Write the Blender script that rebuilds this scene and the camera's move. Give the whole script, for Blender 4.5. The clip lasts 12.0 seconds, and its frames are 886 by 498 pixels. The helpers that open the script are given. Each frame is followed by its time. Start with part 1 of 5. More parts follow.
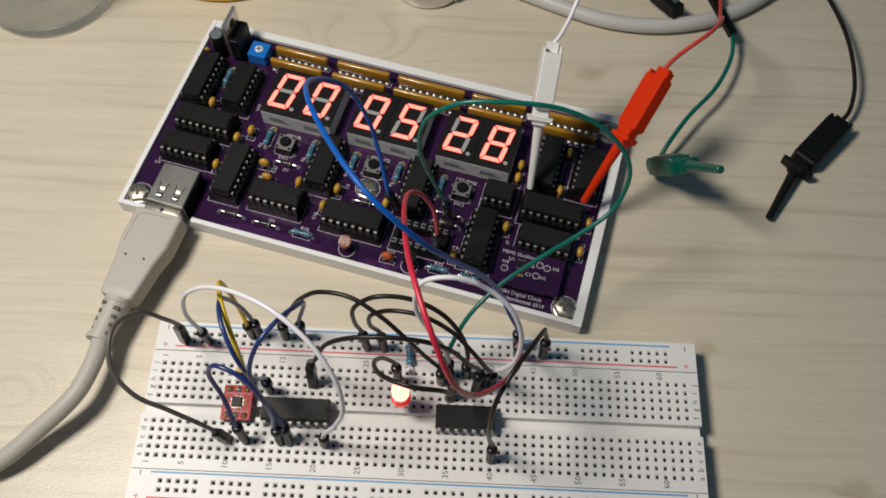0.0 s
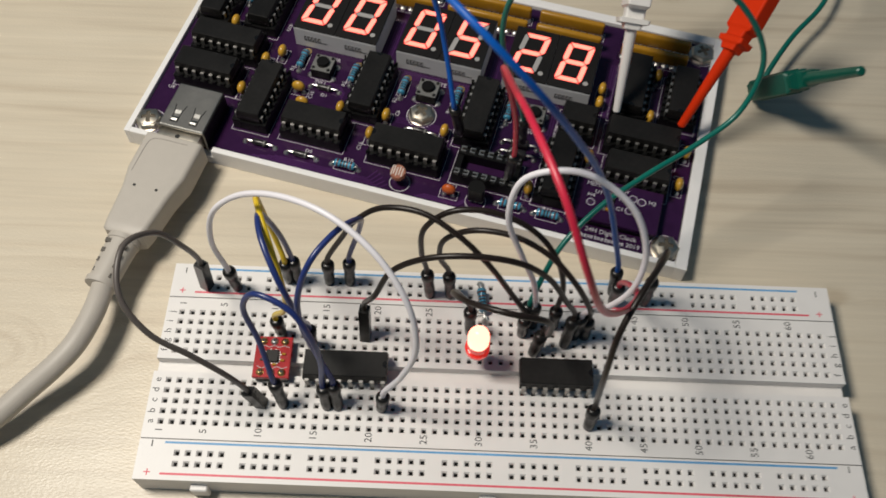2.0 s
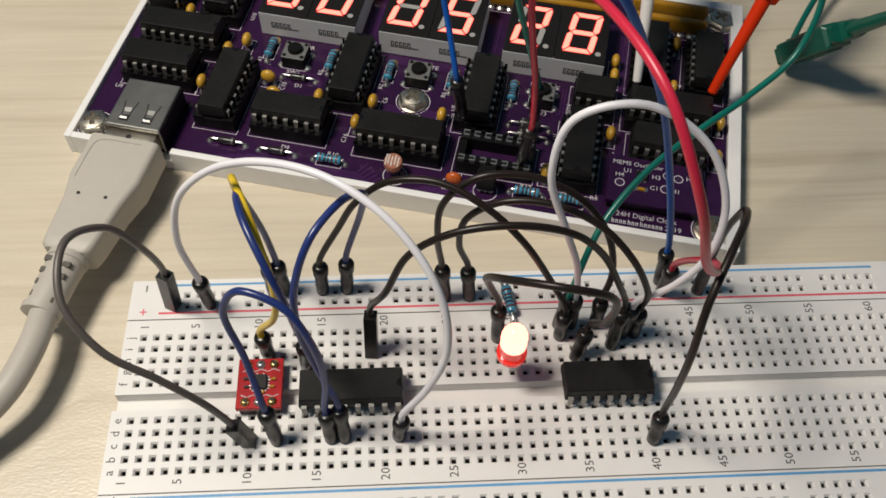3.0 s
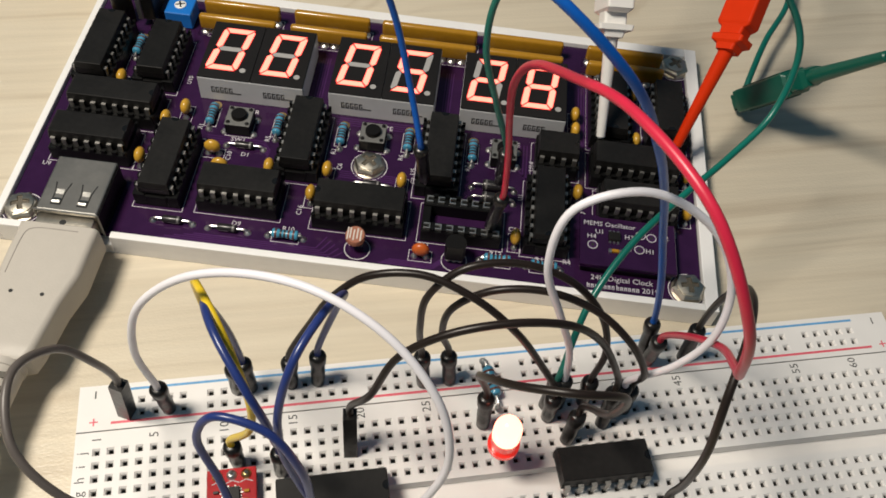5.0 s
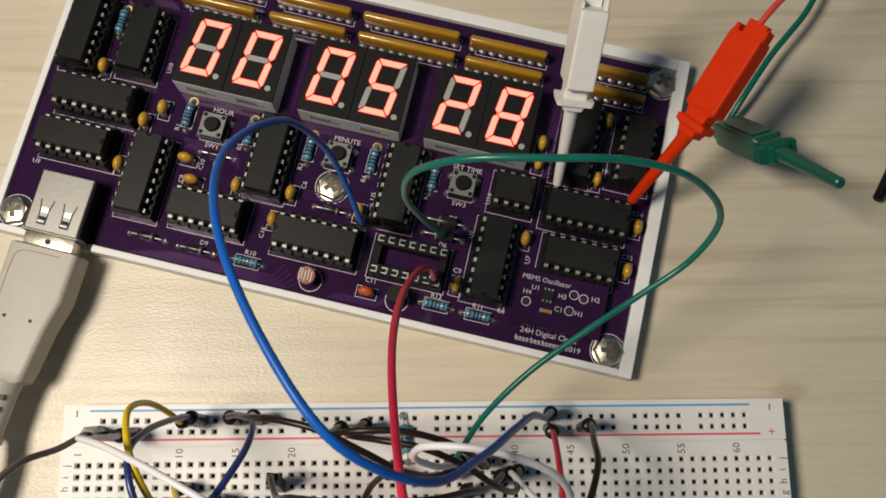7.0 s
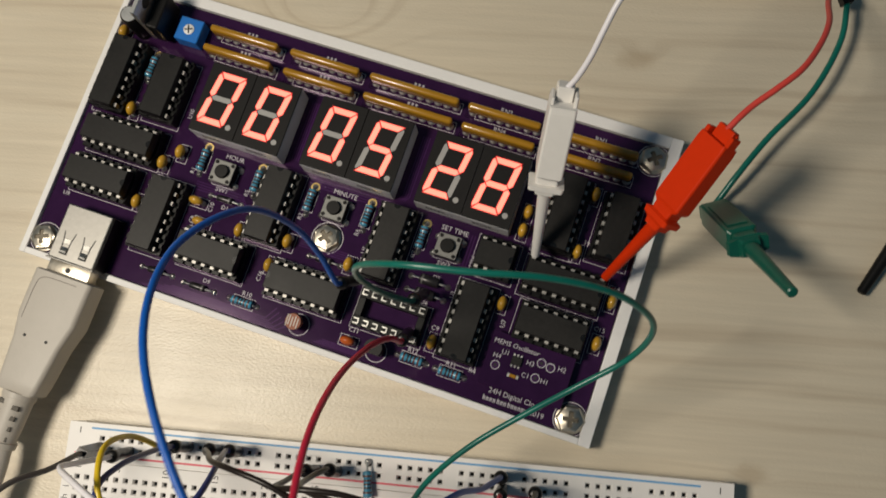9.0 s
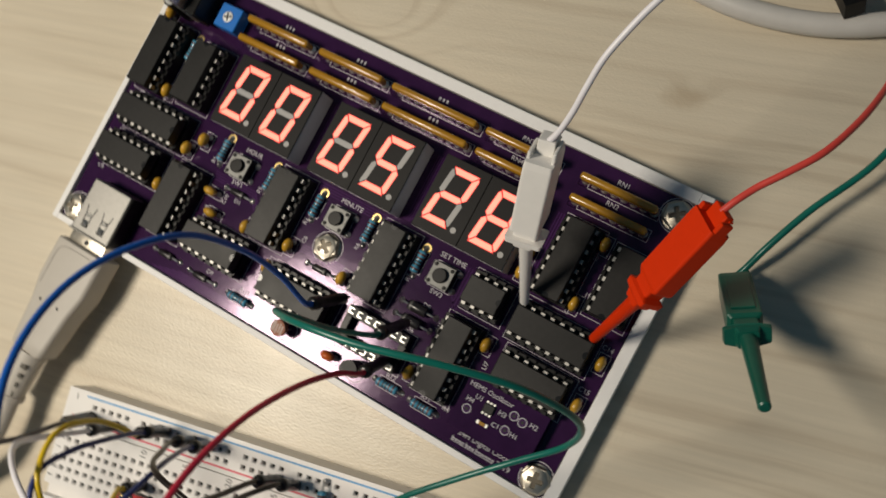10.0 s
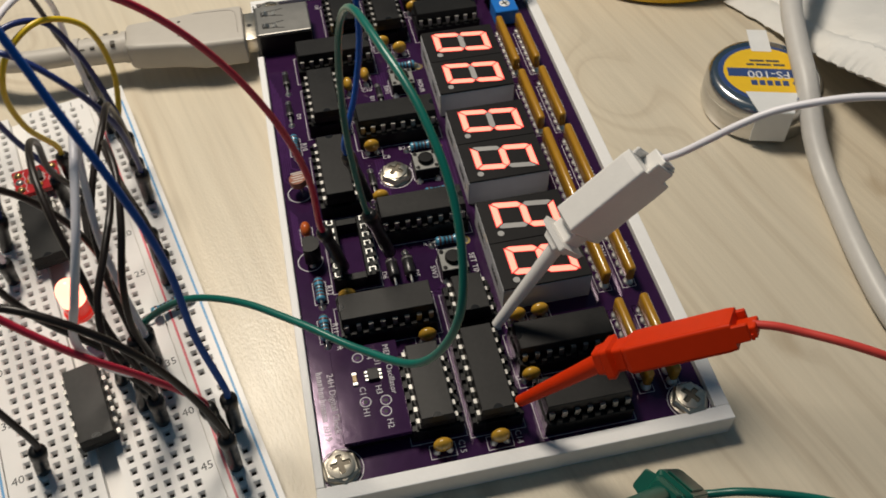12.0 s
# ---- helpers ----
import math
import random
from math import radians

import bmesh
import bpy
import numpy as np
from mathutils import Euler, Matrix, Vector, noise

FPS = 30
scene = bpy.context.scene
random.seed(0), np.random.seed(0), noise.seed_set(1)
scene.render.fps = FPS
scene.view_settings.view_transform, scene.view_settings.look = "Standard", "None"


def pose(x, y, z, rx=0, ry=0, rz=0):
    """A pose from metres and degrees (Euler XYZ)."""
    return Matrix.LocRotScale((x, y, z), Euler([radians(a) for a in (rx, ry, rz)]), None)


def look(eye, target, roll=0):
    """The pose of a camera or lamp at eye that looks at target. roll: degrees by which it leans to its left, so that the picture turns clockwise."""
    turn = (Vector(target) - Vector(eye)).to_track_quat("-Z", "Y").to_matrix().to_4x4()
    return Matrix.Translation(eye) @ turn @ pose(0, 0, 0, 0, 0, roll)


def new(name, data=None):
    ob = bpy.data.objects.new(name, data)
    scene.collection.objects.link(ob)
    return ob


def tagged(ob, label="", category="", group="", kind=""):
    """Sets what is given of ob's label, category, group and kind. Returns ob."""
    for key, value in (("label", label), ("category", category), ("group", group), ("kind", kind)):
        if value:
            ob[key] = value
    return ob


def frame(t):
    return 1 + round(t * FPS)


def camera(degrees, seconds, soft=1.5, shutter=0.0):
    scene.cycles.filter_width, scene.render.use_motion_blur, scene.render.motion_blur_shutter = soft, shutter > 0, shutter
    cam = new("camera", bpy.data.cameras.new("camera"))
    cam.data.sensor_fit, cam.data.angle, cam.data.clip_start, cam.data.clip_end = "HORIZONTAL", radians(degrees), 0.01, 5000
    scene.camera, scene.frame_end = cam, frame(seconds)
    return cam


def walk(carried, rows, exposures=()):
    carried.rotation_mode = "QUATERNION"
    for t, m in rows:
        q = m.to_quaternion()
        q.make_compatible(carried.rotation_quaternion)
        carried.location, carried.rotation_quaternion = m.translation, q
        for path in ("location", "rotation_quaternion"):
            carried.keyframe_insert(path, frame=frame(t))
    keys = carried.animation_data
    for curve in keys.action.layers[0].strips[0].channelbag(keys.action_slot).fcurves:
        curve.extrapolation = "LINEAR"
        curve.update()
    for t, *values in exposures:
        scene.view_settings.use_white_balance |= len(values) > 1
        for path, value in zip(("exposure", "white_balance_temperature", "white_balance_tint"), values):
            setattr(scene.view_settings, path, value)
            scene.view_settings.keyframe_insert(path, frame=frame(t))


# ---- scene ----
cam = camera(53.03, 12.0, 1.65, 0.4)
PATH = [
    (0, (0.08544, -0.05978, 0.26494), (0.08296, 0.05345, 0.04207), 1.31),
    (0.5, (0.08120, -0.06094, 0.26023), (0.07927, 0.05761, 0.04014), 1.51),
    (1, (0.07986, -0.05814, 0.25056), (0.07795, 0.06095, 0.03076), 1.49),
    (1.5, (0.07498, -0.06239, 0.23541), (0.07384, 0.05791, 0.01626), 1.80),
    (2, (0.06406, -0.06399, 0.20805), (0.06366, 0.05880, -0.00972), 2.04),
    (2.5, (0.05631, -0.06000, 0.18407), (0.06014, 0.07373, -0.02712), 1.94),
    (2.7, (0.05446, -0.06028, 0.17363), (0.06159, 0.07789, -0.03459), 2.09),
    (4.3, (0.04740, -0.04205, 0.16216), (0.07486, 0.09565, -0.04468), 5.65),
    (4.5, (0.04740, -0.04152, 0.16436), (0.07761, 0.09887, -0.04027), 6.02),
    (5, (0.04257, -0.04083, 0.16598), (0.07738, 0.09870, -0.03852), 7.08),
    (5.5, (0.04392, -0.03270, 0.17707), (0.08070, 0.10222, -0.03015), 7.96),
    (6, (0.05081, -0.01049, 0.20022), (0.07833, 0.09093, -0.02662), 10.76),
    (6.5, (0.07399, 0.00616, 0.20671), (0.08377, 0.08380, -0.03073), 5.51),
    (6.7, (0.07741, 0.02016, 0.21090), (0.08289, 0.08470, -0.03056), 3.80),
    (8.3, (0.08459, 0.04691, 0.22438), (0.08706, 0.08698, -0.02238), 4.31),
    (8.5, (0.08885, 0.04911, 0.22690), (0.08904, 0.08856, -0.01997), 1.82),
    (9, (0.10762, 0.05333, 0.23103), (0.08490, 0.09683, -0.01411), -22.87),
    (9.2, (0.12182, 0.06564, 0.22844), (0.08581, 0.09681, -0.01698), -43.70),
    (9.5, (0.13962, 0.07637, 0.22493), (0.08323, 0.10146, -0.01733), -58.33),
    (10, (0.14707, 0.08413, 0.21678), (0.07800, 0.10266, -0.02277), -61.04),
    (10.5, (0.16212, 0.06220, 0.20064), (0.08162, 0.11045, -0.03107), -28.08),
    (11, (0.18214, 0.04568, 0.17987), (0.06657, 0.10932, -0.03248), -11.99),
    (11.5, (0.19257, 0.04301, 0.16379), (0.05896, 0.11211, -0.03588), -4.56),
    (12, (0.19791, 0.03906, 0.16242), (0.05527, 0.10683, -0.03138), -1.01),
]
EXPOSURES = ((0.0, -0.04, 6000, 10.5), (2.6, 0.03, 6130, 11), (4.4, 0.26, 6280, 11), (5.5, 0.28, 6320, 10.5), (6.5, 0.08, 6470, 10.5), (8.4, -0.21, 6440, 10), (9.5, -0.22, 6500, 10), (10.6, -0.07, 6460, 10.5), (12.0, 0.07, 6400, 11))
walk(cam, [(t, look(eye, target, roll)) for t, eye, target, roll in PATH], EXPOSURES)

# ---- light: a desk lamp to the left, dim room light all round ----
world = bpy.data.worlds.new("room")
scene.world = world
world.use_nodes = True
world.node_tree.nodes["Background"].inputs[0].default_value = (0.38, 0.71, 1.0, 1)
world.node_tree.nodes["Background"].inputs[1].default_value = 0.088
key = bpy.data.lights.new("desk_lamp_light", "AREA")
key.shape, key.size, key.energy, key.color = "DISK", 0.11, 2.13, (1.0, 0.90, 0.745)
lamp = new("desk_lamp_light", key)
lamp.matrix_world = look((-0.13, 0.04, 0.43), (0.06, 0.06, 0.0))

MM = 0.001


# ---- materials ----
def mat(name, color, rough=0.5, metal=0.0, var=0.12, scale=400.0, bump=0.0, bscale=1500.0, coat=0.0, rand=0.0, emit=None, power=0.0, alpha=1.0, trans=0.0, spec=0.5):
    m = bpy.data.materials.new(name)
    m.use_nodes = True
    nt = m.node_tree
    b = nt.nodes["Principled BSDF"]
    b.inputs["Roughness"].default_value = rough
    b.inputs["Metallic"].default_value = metal
    b.inputs["Coat Weight"].default_value = coat
    b.inputs["Coat Roughness"].default_value = 0.12
    b.inputs["Transmission Weight"].default_value = trans
    b.inputs["Alpha"].default_value = alpha
    b.inputs["Specular IOR Level"].default_value = spec
    co = nt.nodes.new("ShaderNodeTexCoord")
    n1 = nt.nodes.new("ShaderNodeTexNoise")
    n1.inputs["Scale"].default_value = scale
    n1.inputs["Detail"].default_value = 5
    n2 = nt.nodes.new("ShaderNodeTexNoise")
    n2.inputs["Scale"].default_value = scale * 0.12
    nt.links.new(co.outputs["Object"], n1.inputs["Vector"])
    nt.links.new(co.outputs["Object"], n2.inputs["Vector"])
    add = nt.nodes.new("ShaderNodeMath")
    add.operation = "ADD"
    nt.links.new(n1.outputs["Fac"], add.inputs[0])
    nt.links.new(n2.outputs["Fac"], add.inputs[1])
    mr = nt.nodes.new("ShaderNodeMapRange")
    mr.inputs["From Min"].default_value, mr.inputs["From Max"].default_value = 0.6, 1.4
    mr.inputs["To Min"].default_value, mr.inputs["To Max"].default_value = 1 - var, 1 + var
    nt.links.new(add.outputs[0], mr.inputs["Value"])
    fac = mr.outputs["Result"]
    if rand:
        oi = nt.nodes.new("ShaderNodeObjectInfo")
        r2 = nt.nodes.new("ShaderNodeMapRange")
        r2.inputs["To Min"].default_value, r2.inputs["To Max"].default_value = 1 - rand, 1 + rand
        nt.links.new(oi.outputs["Random"], r2.inputs["Value"])
        mu = nt.nodes.new("ShaderNodeMath")
        mu.operation = "MULTIPLY"
        nt.links.new(fac, mu.inputs[0])
        nt.links.new(r2.outputs["Result"], mu.inputs[1])
        fac = mu.outputs[0]
    vm = nt.nodes.new("ShaderNodeVectorMath")
    vm.operation = "SCALE"
    vm.inputs[0].default_value = color
    nt.links.new(fac, vm.inputs["Scale"])
    nt.links.new(vm.outputs[0], b.inputs["Base Color"])
    ro = nt.nodes.new("ShaderNodeMapRange")
    ro.inputs["To Min"].default_value, ro.inputs["To Max"].default_value = max(0.02, rough * 0.8), min(1, rough * 1.2)
    nt.links.new(n2.outputs["Fac"], ro.inputs["Value"])
    nt.links.new(ro.outputs["Result"], b.inputs["Roughness"])
    if bump:
        n3 = nt.nodes.new("ShaderNodeTexNoise")
        n3.inputs["Scale"].default_value = bscale
        nt.links.new(co.outputs["Object"], n3.inputs["Vector"])
        bp = nt.nodes.new("ShaderNodeBump")
        bp.inputs["Strength"].default_value = bump
        bp.inputs["Distance"].default_value = 0.0002
        nt.links.new(n3.outputs["Fac"], bp.inputs["Height"])
        nt.links.new(bp.outputs["Normal"], b.inputs["Normal"])
    if emit:
        b.inputs["Emission Color"].default_value = (*emit, 1)
        b.inputs["Emission Strength"].default_value = power
    return m


def wood():
    m = mat("pale_wood", (0.60, 0.52, 0.40), 0.37, var=0.02)
    nt = m.node_tree
    b = nt.nodes["Principled BSDF"]
    co = nt.nodes.new("ShaderNodeTexCoord")
    mp = nt.nodes.new("ShaderNodeMapping")
    mp.inputs["Rotation"].default_value = (0, 0, radians(4))
    mp.inputs["Scale"].default_value = (3.5, 150.0, 1.0)
    nt.links.new(co.outputs["Object"], mp.inputs["Vector"])
    warp = nt.nodes.new("ShaderNodeTexNoise")
    warp.inputs["Scale"].default_value = 14.0
    nt.links.new(co.outputs["Object"], warp.inputs["Vector"])
    mix = nt.nodes.new("ShaderNodeVectorMath")
    mix.operation = "MULTIPLY_ADD"
    mix.inputs[1].default_value = (0.0, 1.2, 0.0)
    nt.links.new(warp.outputs["Color"], mix.inputs[0])
    nt.links.new(mp.outputs[0], mix.inputs[2])
    lines = mix.outputs[0]
    # the year rings bulge into eyes where a branch stood
    for kx, ky, r, lift in ((-0.048, 0.015, 0.019, 4.4), (0.048, 0.158, 0.016, 3.4), (0.1366, 0.1515, 0.005, 0.7), (0.111, 0.202, 0.005, 0.7), (0.1695, 0.0448, 0.004, 0.6), (0.2105, 0.0022, 0.006, 1.0)):
        off = nt.nodes.new("ShaderNodeVectorMath")
        off.operation = "SUBTRACT"
        off.inputs[1].default_value = (kx, ky, 0)
        nt.links.new(co.outputs["Object"], off.inputs[0])
        flat = nt.nodes.new("ShaderNodeVectorMath")
        flat.operation = "MULTIPLY"
        flat.inputs[1].default_value = (0.6 / r, 1 / r, 0)
        nt.links.new(off.outputs[0], flat.inputs[0])
        far = nt.nodes.new("ShaderNodeVectorMath")
        far.operation = "LENGTH"
        nt.links.new(flat.outputs[0], far.inputs[0])
        hill = nt.nodes.new("ShaderNodeMapRange")
        hill.interpolation_type = "SMOOTHSTEP"
        hill.inputs["From Min"].default_value, hill.inputs["From Max"].default_value, hill.inputs["To Max"].default_value = 1.25, 0.0, lift
        nt.links.new(far.outputs["Value"], hill.inputs["Value"])
        up = nt.nodes.new("ShaderNodeCombineXYZ")
        nt.links.new(hill.outputs["Result"], up.inputs["Y"])
        plus = nt.nodes.new("ShaderNodeVectorMath")
        plus.operation = "ADD"
        nt.links.new(lines, plus.inputs[0])
        nt.links.new(up.outputs[0], plus.inputs[1])
        lines = plus.outputs[0]
    grain = nt.nodes.new("ShaderNodeTexNoise")
    grain.inputs["Scale"].default_value, grain.inputs["Detail"].default_value = 1.6, 6
    nt.links.new(lines, grain.inputs["Vector"])
    ramp = nt.nodes.new("ShaderNodeValToRGB")
    e = ramp.color_ramp.elements
    e[0].position, e[0].color = 0.30, (0.532, 0.455, 0.344, 1)
    e[1].position, e[1].color = 0.80, (0.655, 0.585, 0.46, 1)
    mid = ramp.color_ramp.elements.new(0.44)
    mid.color = (0.615, 0.542, 0.42, 1)
    nt.links.new(grain.outputs["Fac"], ramp.inputs["Fac"])
    # fine pores along the grain
    mp2 = nt.nodes.new("ShaderNodeMapping")
    mp2.inputs["Rotation"].default_value = (0, 0, radians(4))
    mp2.inputs["Scale"].default_value = (30.0, 700.0, 1.0)
    nt.links.new(co.outputs["Object"], mp2.inputs["Vector"])
    pore = nt.nodes.new("ShaderNodeTexNoise")
    pore.inputs["Scale"].default_value, pore.inputs["Detail"].default_value = 1.0, 4
    nt.links.new(mp2.outputs[0], pore.inputs["Vector"])
    pr = nt.nodes.new("ShaderNodeMapRange")
    pr.inputs["From Min"].default_value, pr.inputs["From Max"].default_value = 0.3, 0.7
    pr.inputs["To Min"].default_value, pr.inputs["To Max"].default_value = 0.93, 1.03
    nt.links.new(pore.outputs["Fac"], pr.inputs["Value"])
    pm = nt.nodes.new("ShaderNodeVectorMath")
    pm.operation = "SCALE"
    nt.links.new(ramp.outputs["Color"], pm.inputs[0])
    nt.links.new(pr.outputs["Result"], pm.inputs["Scale"])
    out = pm.outputs[0]
    # knots in the veneer
    for kx, ky, r in ((0.1695, 0.0448, 0.003), (0.1366, 0.1515, 0.0034), (0.111, 0.202, 0.0026), (0.2105, 0.0022, 0.004)):
        sub = nt.nodes.new("ShaderNodeVectorMath")
        sub.operation = "SUBTRACT"
        sub.inputs[1].default_value = (kx, ky, 0)
        nt.links.new(co.outputs["Object"], sub.inputs[0])
        sc = nt.nodes.new("ShaderNodeVectorMath")
        sc.operation = "MULTIPLY"
        sc.inputs[1].default_value = (0.62 / r, 1.2 / r, 1 / r)
        nt.links.new(sub.outputs[0], sc.inputs[0])
        wob = nt.nodes.new("ShaderNodeVectorMath")
        wob.operation = "MULTIPLY_ADD"
        wob.inputs[1].default_value = (0.9, 0.9, 0)
        nz = nt.nodes.new("ShaderNodeTexNoise")
        nz.inputs["Scale"].default_value = 260
        nt.links.new(co.outputs["Object"], nz.inputs["Vector"])
        nt.links.new(nz.outputs["Color"], wob.inputs[0])
        nt.links.new(sc.outputs[0], wob.inputs[2])
        ln = nt.nodes.new("ShaderNodeVectorMath")
        ln.operation = "LENGTH"
        nt.links.new(wob.outputs[0], ln.inputs[0])
        mr = nt.nodes.new("ShaderNodeMapRange")
        mr.interpolation_type = "SMOOTHSTEP"
        mr.inputs["From Min"].default_value, mr.inputs["From Max"].default_value = 1.4, 0.3
        mr.inputs["To Max"].default_value = 0.42
        nt.links.new(ln.outputs["Value"], mr.inputs["Value"])
        mx = nt.nodes.new("ShaderNodeMix")
        mx.data_type = "RGBA"
        nt.links.new(mr.outputs["Result"], mx.inputs["Factor"])
        nt.links.new(out, mx.inputs["A"])
        mx.inputs["B"].default_value = (0.36, 0.27, 0.17, 1)
        out = mx.outputs["Result"]
    nt.links.new(out, b.inputs["Base Color"])
    bp = nt.nodes.new("ShaderNodeBump")
    bp.inputs["Strength"].default_value, bp.inputs["Distance"].default_value = 0.15, 0.0003
    nt.links.new(grain.outputs["Fac"], bp.inputs["Height"])
    # the foil's fine embossed pores
    emboss = nt.nodes.new("ShaderNodeTexNoise")
    emboss.inputs["Scale"].default_value, emboss.inputs["Detail"].default_value = 1900.0, 2
    mp3 = nt.nodes.new("ShaderNodeMapping")
    mp3.inputs["Scale"].default_value = (0.55, 1.0, 1.0)
    nt.links.new(co.outputs["Object"], mp3.inputs["Vector"])
    nt.links.new(mp3.outputs[0], emboss.inputs["Vector"])
    fine = nt.nodes.new("ShaderNodeBump")
    fine.inputs["Strength"].default_value, fine.inputs["Distance"].default_value = 0.4, 0.0002
    nt.links.new(emboss.outputs["Fac"], fine.inputs["Height"])
    nt.links.new(bp.outputs["Normal"], fine.inputs["Normal"])
    nt.links.new(fine.outputs["Normal"], b.inputs["Normal"])
    return m


WOOD = wood()
CASE = mat("white_printed_plastic", (0.80, 0.79, 0.78), 0.55, var=0.03, bump=0.25, bscale=900)
PCB = mat("purple_solder_mask", (0.029, 0.0092, 0.040), 0.11, spec=0.40, var=0.22, scale=300, bump=0.06, bscale=500)
PCBT = mat("purple_mask_over_copper", (0.060, 0.019, 0.086), 0.12, spec=0.45, var=0.2, scale=300)
SILK = mat("white_ink", (0.56, 0.54, 0.57), 0.6, var=0.12, scale=2500)
CHIP = mat("chip_epoxy", (0.0105, 0.0098, 0.0092), 0.46, spec=0.26, var=0.4, scale=900, bump=0.12, bscale=4000, rand=0.22)
NOTCH = mat("polished_notch", (0.006, 0.006, 0.006), 0.22, spec=0.5, var=0.2)
SOCK = mat("socket_plastic", (0.005, 0.005, 0.005), 0.38, spec=0.22, var=0.15)
TIN = mat("tinned_metal", (0.66, 0.65, 0.62), 0.38, 1.0, var=0.12, scale=2500, rand=0.1)
PINM = mat("dull_pin_metal", (0.38, 0.37, 0.35), 0.5, 1.0, var=0.15, scale=2500, rand=0.15)
PLATE = mat("dull_switch_plate", (0.24, 0.24, 0.23), 0.62, 0.8, var=0.12, scale=1500)
CHROME = mat("nickel_steel", (0.62, 0.565, 0.47), 0.38, 1.0, var=0.16, scale=900, bump=0.35, bscale=700)
SHELL = mat("brushed_shell_metal", (0.27, 0.262, 0.245), 0.44, 0.92, var=0.08, scale=900, bump=0.08)
# darkened metal: the shade in the screw crosses is in the colour
RECESS = mat("recess_shade_metal", (0.16, 0.14, 0.11), 0.55, 0.6, var=0.3, scale=1500, spec=0.1)
OCHRE = mat("ochre_epoxy", (0.38, 0.19, 0.012), 0.25, var=0.12, scale=600, coat=0.4, bump=0.1, bscale=400)
CAPY = mat("yellow_ceramic", (0.52, 0.29, 0.03), 0.28, var=0.15, scale=900, coat=0.3, rand=0.12)
CAPO = mat("orange_ceramic", (0.50, 0.10, 0.015), 0.35, var=0.15)
RESB = mat("blue_resistor_lacquer", (0.06, 0.27, 0.42), 0.3, var=0.12, scale=900, coat=0.3)
BANDS_GREY = mat("diode_band_grey", (0.16, 0.155, 0.15), 0.4, var=0.15)
BANDD = mat("dark_band", (0.03, 0.02, 0.02), 0.35, var=0.1)
BANDR = mat("brown_band", (0.10, 0.03, 0.02), 0.35, var=0.1)
DIOG = mat("diode_glass_black", (0.018, 0.016, 0.017), 0.3, var=0.1)
FACE = mat("display_face", (0.013, 0.012, 0.012), 0.5, spec=0.16, var=0.15, scale=900)
GREY = mat("display_grey_plastic", (0.55, 0.55, 0.56), 0.45, var=0.05)
SEGOFF = mat("segment_unlit", (0.36, 0.35, 0.34), 0.45, var=0.05)
SEGON = mat("segment_lit", (0.6, 0.10, 0.08), 0.5, var=0.03, emit=(1.0, 0.255, 0.165), power=1.9)
SEGRIM = mat("segment_lit_edge", (0.5, 0.03, 0.03), 0.5, var=0.03, emit=(1.0, 0.035, 0.025), power=0.75)
POT = mat("blue_trimmer_plastic", (0.012, 0.16, 0.55), 0.4, var=0.1)
BB = mat("white_abs", (0.775, 0.752, 0.728), 0.42, var=0.03, scale=250, bump=0.05)
# shade deep in the breadboard holes, put into the colour
HOLE = mat("painted_hole_shade", (0.06, 0.055, 0.05), 0.5, var=0.3, scale=900)
REDINK = mat("red_ink", (0.72, 0.12, 0.16), 0.5, var=0.15, scale=900)
BLUEINK = mat("blue_ink", (0.12, 0.34, 0.62), 0.5, var=0.15, scale=900)
INK = mat("grey_ink", (0.07, 0.07, 0.07), 0.6, var=0.2, scale=2500)
BEIGE = mat("beige_pvc", (0.46, 0.425, 0.375), 0.48, var=0.04, bump=0.15, bscale=1800)
# darkened beige for blocks that imitate the shade in the relief slots
SLOT = mat("slot_shade", (0.10, 0.09, 0.075), 0.7)
GREYC = mat("grey_cable_pvc", (0.55, 0.53, 0.50), 0.42, var=0.05, bump=0.08)
BLACKP = mat("black_plastic", (0.006, 0.0055, 0.0053), 0.45, spec=0.22, var=0.2, bump=0.1)
# near-black solid pieces stand in for the shade inside holes and slots
HOLED = mat("opening_shade", (0.012, 0.012, 0.012), 0.6, var=0.1)
WBLK = mat("black_wire_pvc", (0.014, 0.0095, 0.0075), 0.36, var=0.15, spec=0.35)
WGRY = mat("grey_wire_pvc", (0.10, 0.086, 0.078), 0.42, var=0.1)
WNAVY = mat("navy_wire_pvc", (0.018, 0.035, 0.16), 0.32, var=0.12)
WBLUE = mat("blue_wire_pvc", (0.006, 0.088, 0.40), 0.36, var=0.12, spec=0.28)
WWHT = mat("white_wire_pvc", (0.78, 0.76, 0.80), 0.38, var=0.04)
WYEL = mat("yellow_wire_pvc", (0.72, 0.50, 0.015), 0.34, var=0.08)
WRED = mat("crimson_wire_pvc", (0.52, 0.018, 0.050), 0.34, var=0.1)
WGRN = mat("green_wire_pvc", (0.004, 0.13, 0.10), 0.32, var=0.12)
LREDW = mat("red_lead_pvc", (0.62, 0.06, 0.045), 0.38, var=0.08)
CLIPW = mat("white_clip_plastic", (0.74, 0.72, 0.69), 0.45, var=0.04, bump=0.1)
CLIPR = mat("red_clip_plastic", (0.60, 0.030, 0.002), 0.5, spec=0.12, var=0.06)
CLIPG = mat("green_clip_plastic", (0.004, 0.085, 0.058), 0.36, var=0.12)
REDPCB = mat("red_solder_mask", (0.36, 0.008, 0.012), 0.3, var=0.25, scale=500, spec=0.35, bump=0.1)
SLEEVE = mat("heat_shrink", (0.010, 0.0092, 0.0086), 0.3, spec=0.42, var=0.25, scale=500, bump=0.3, bscale=900)
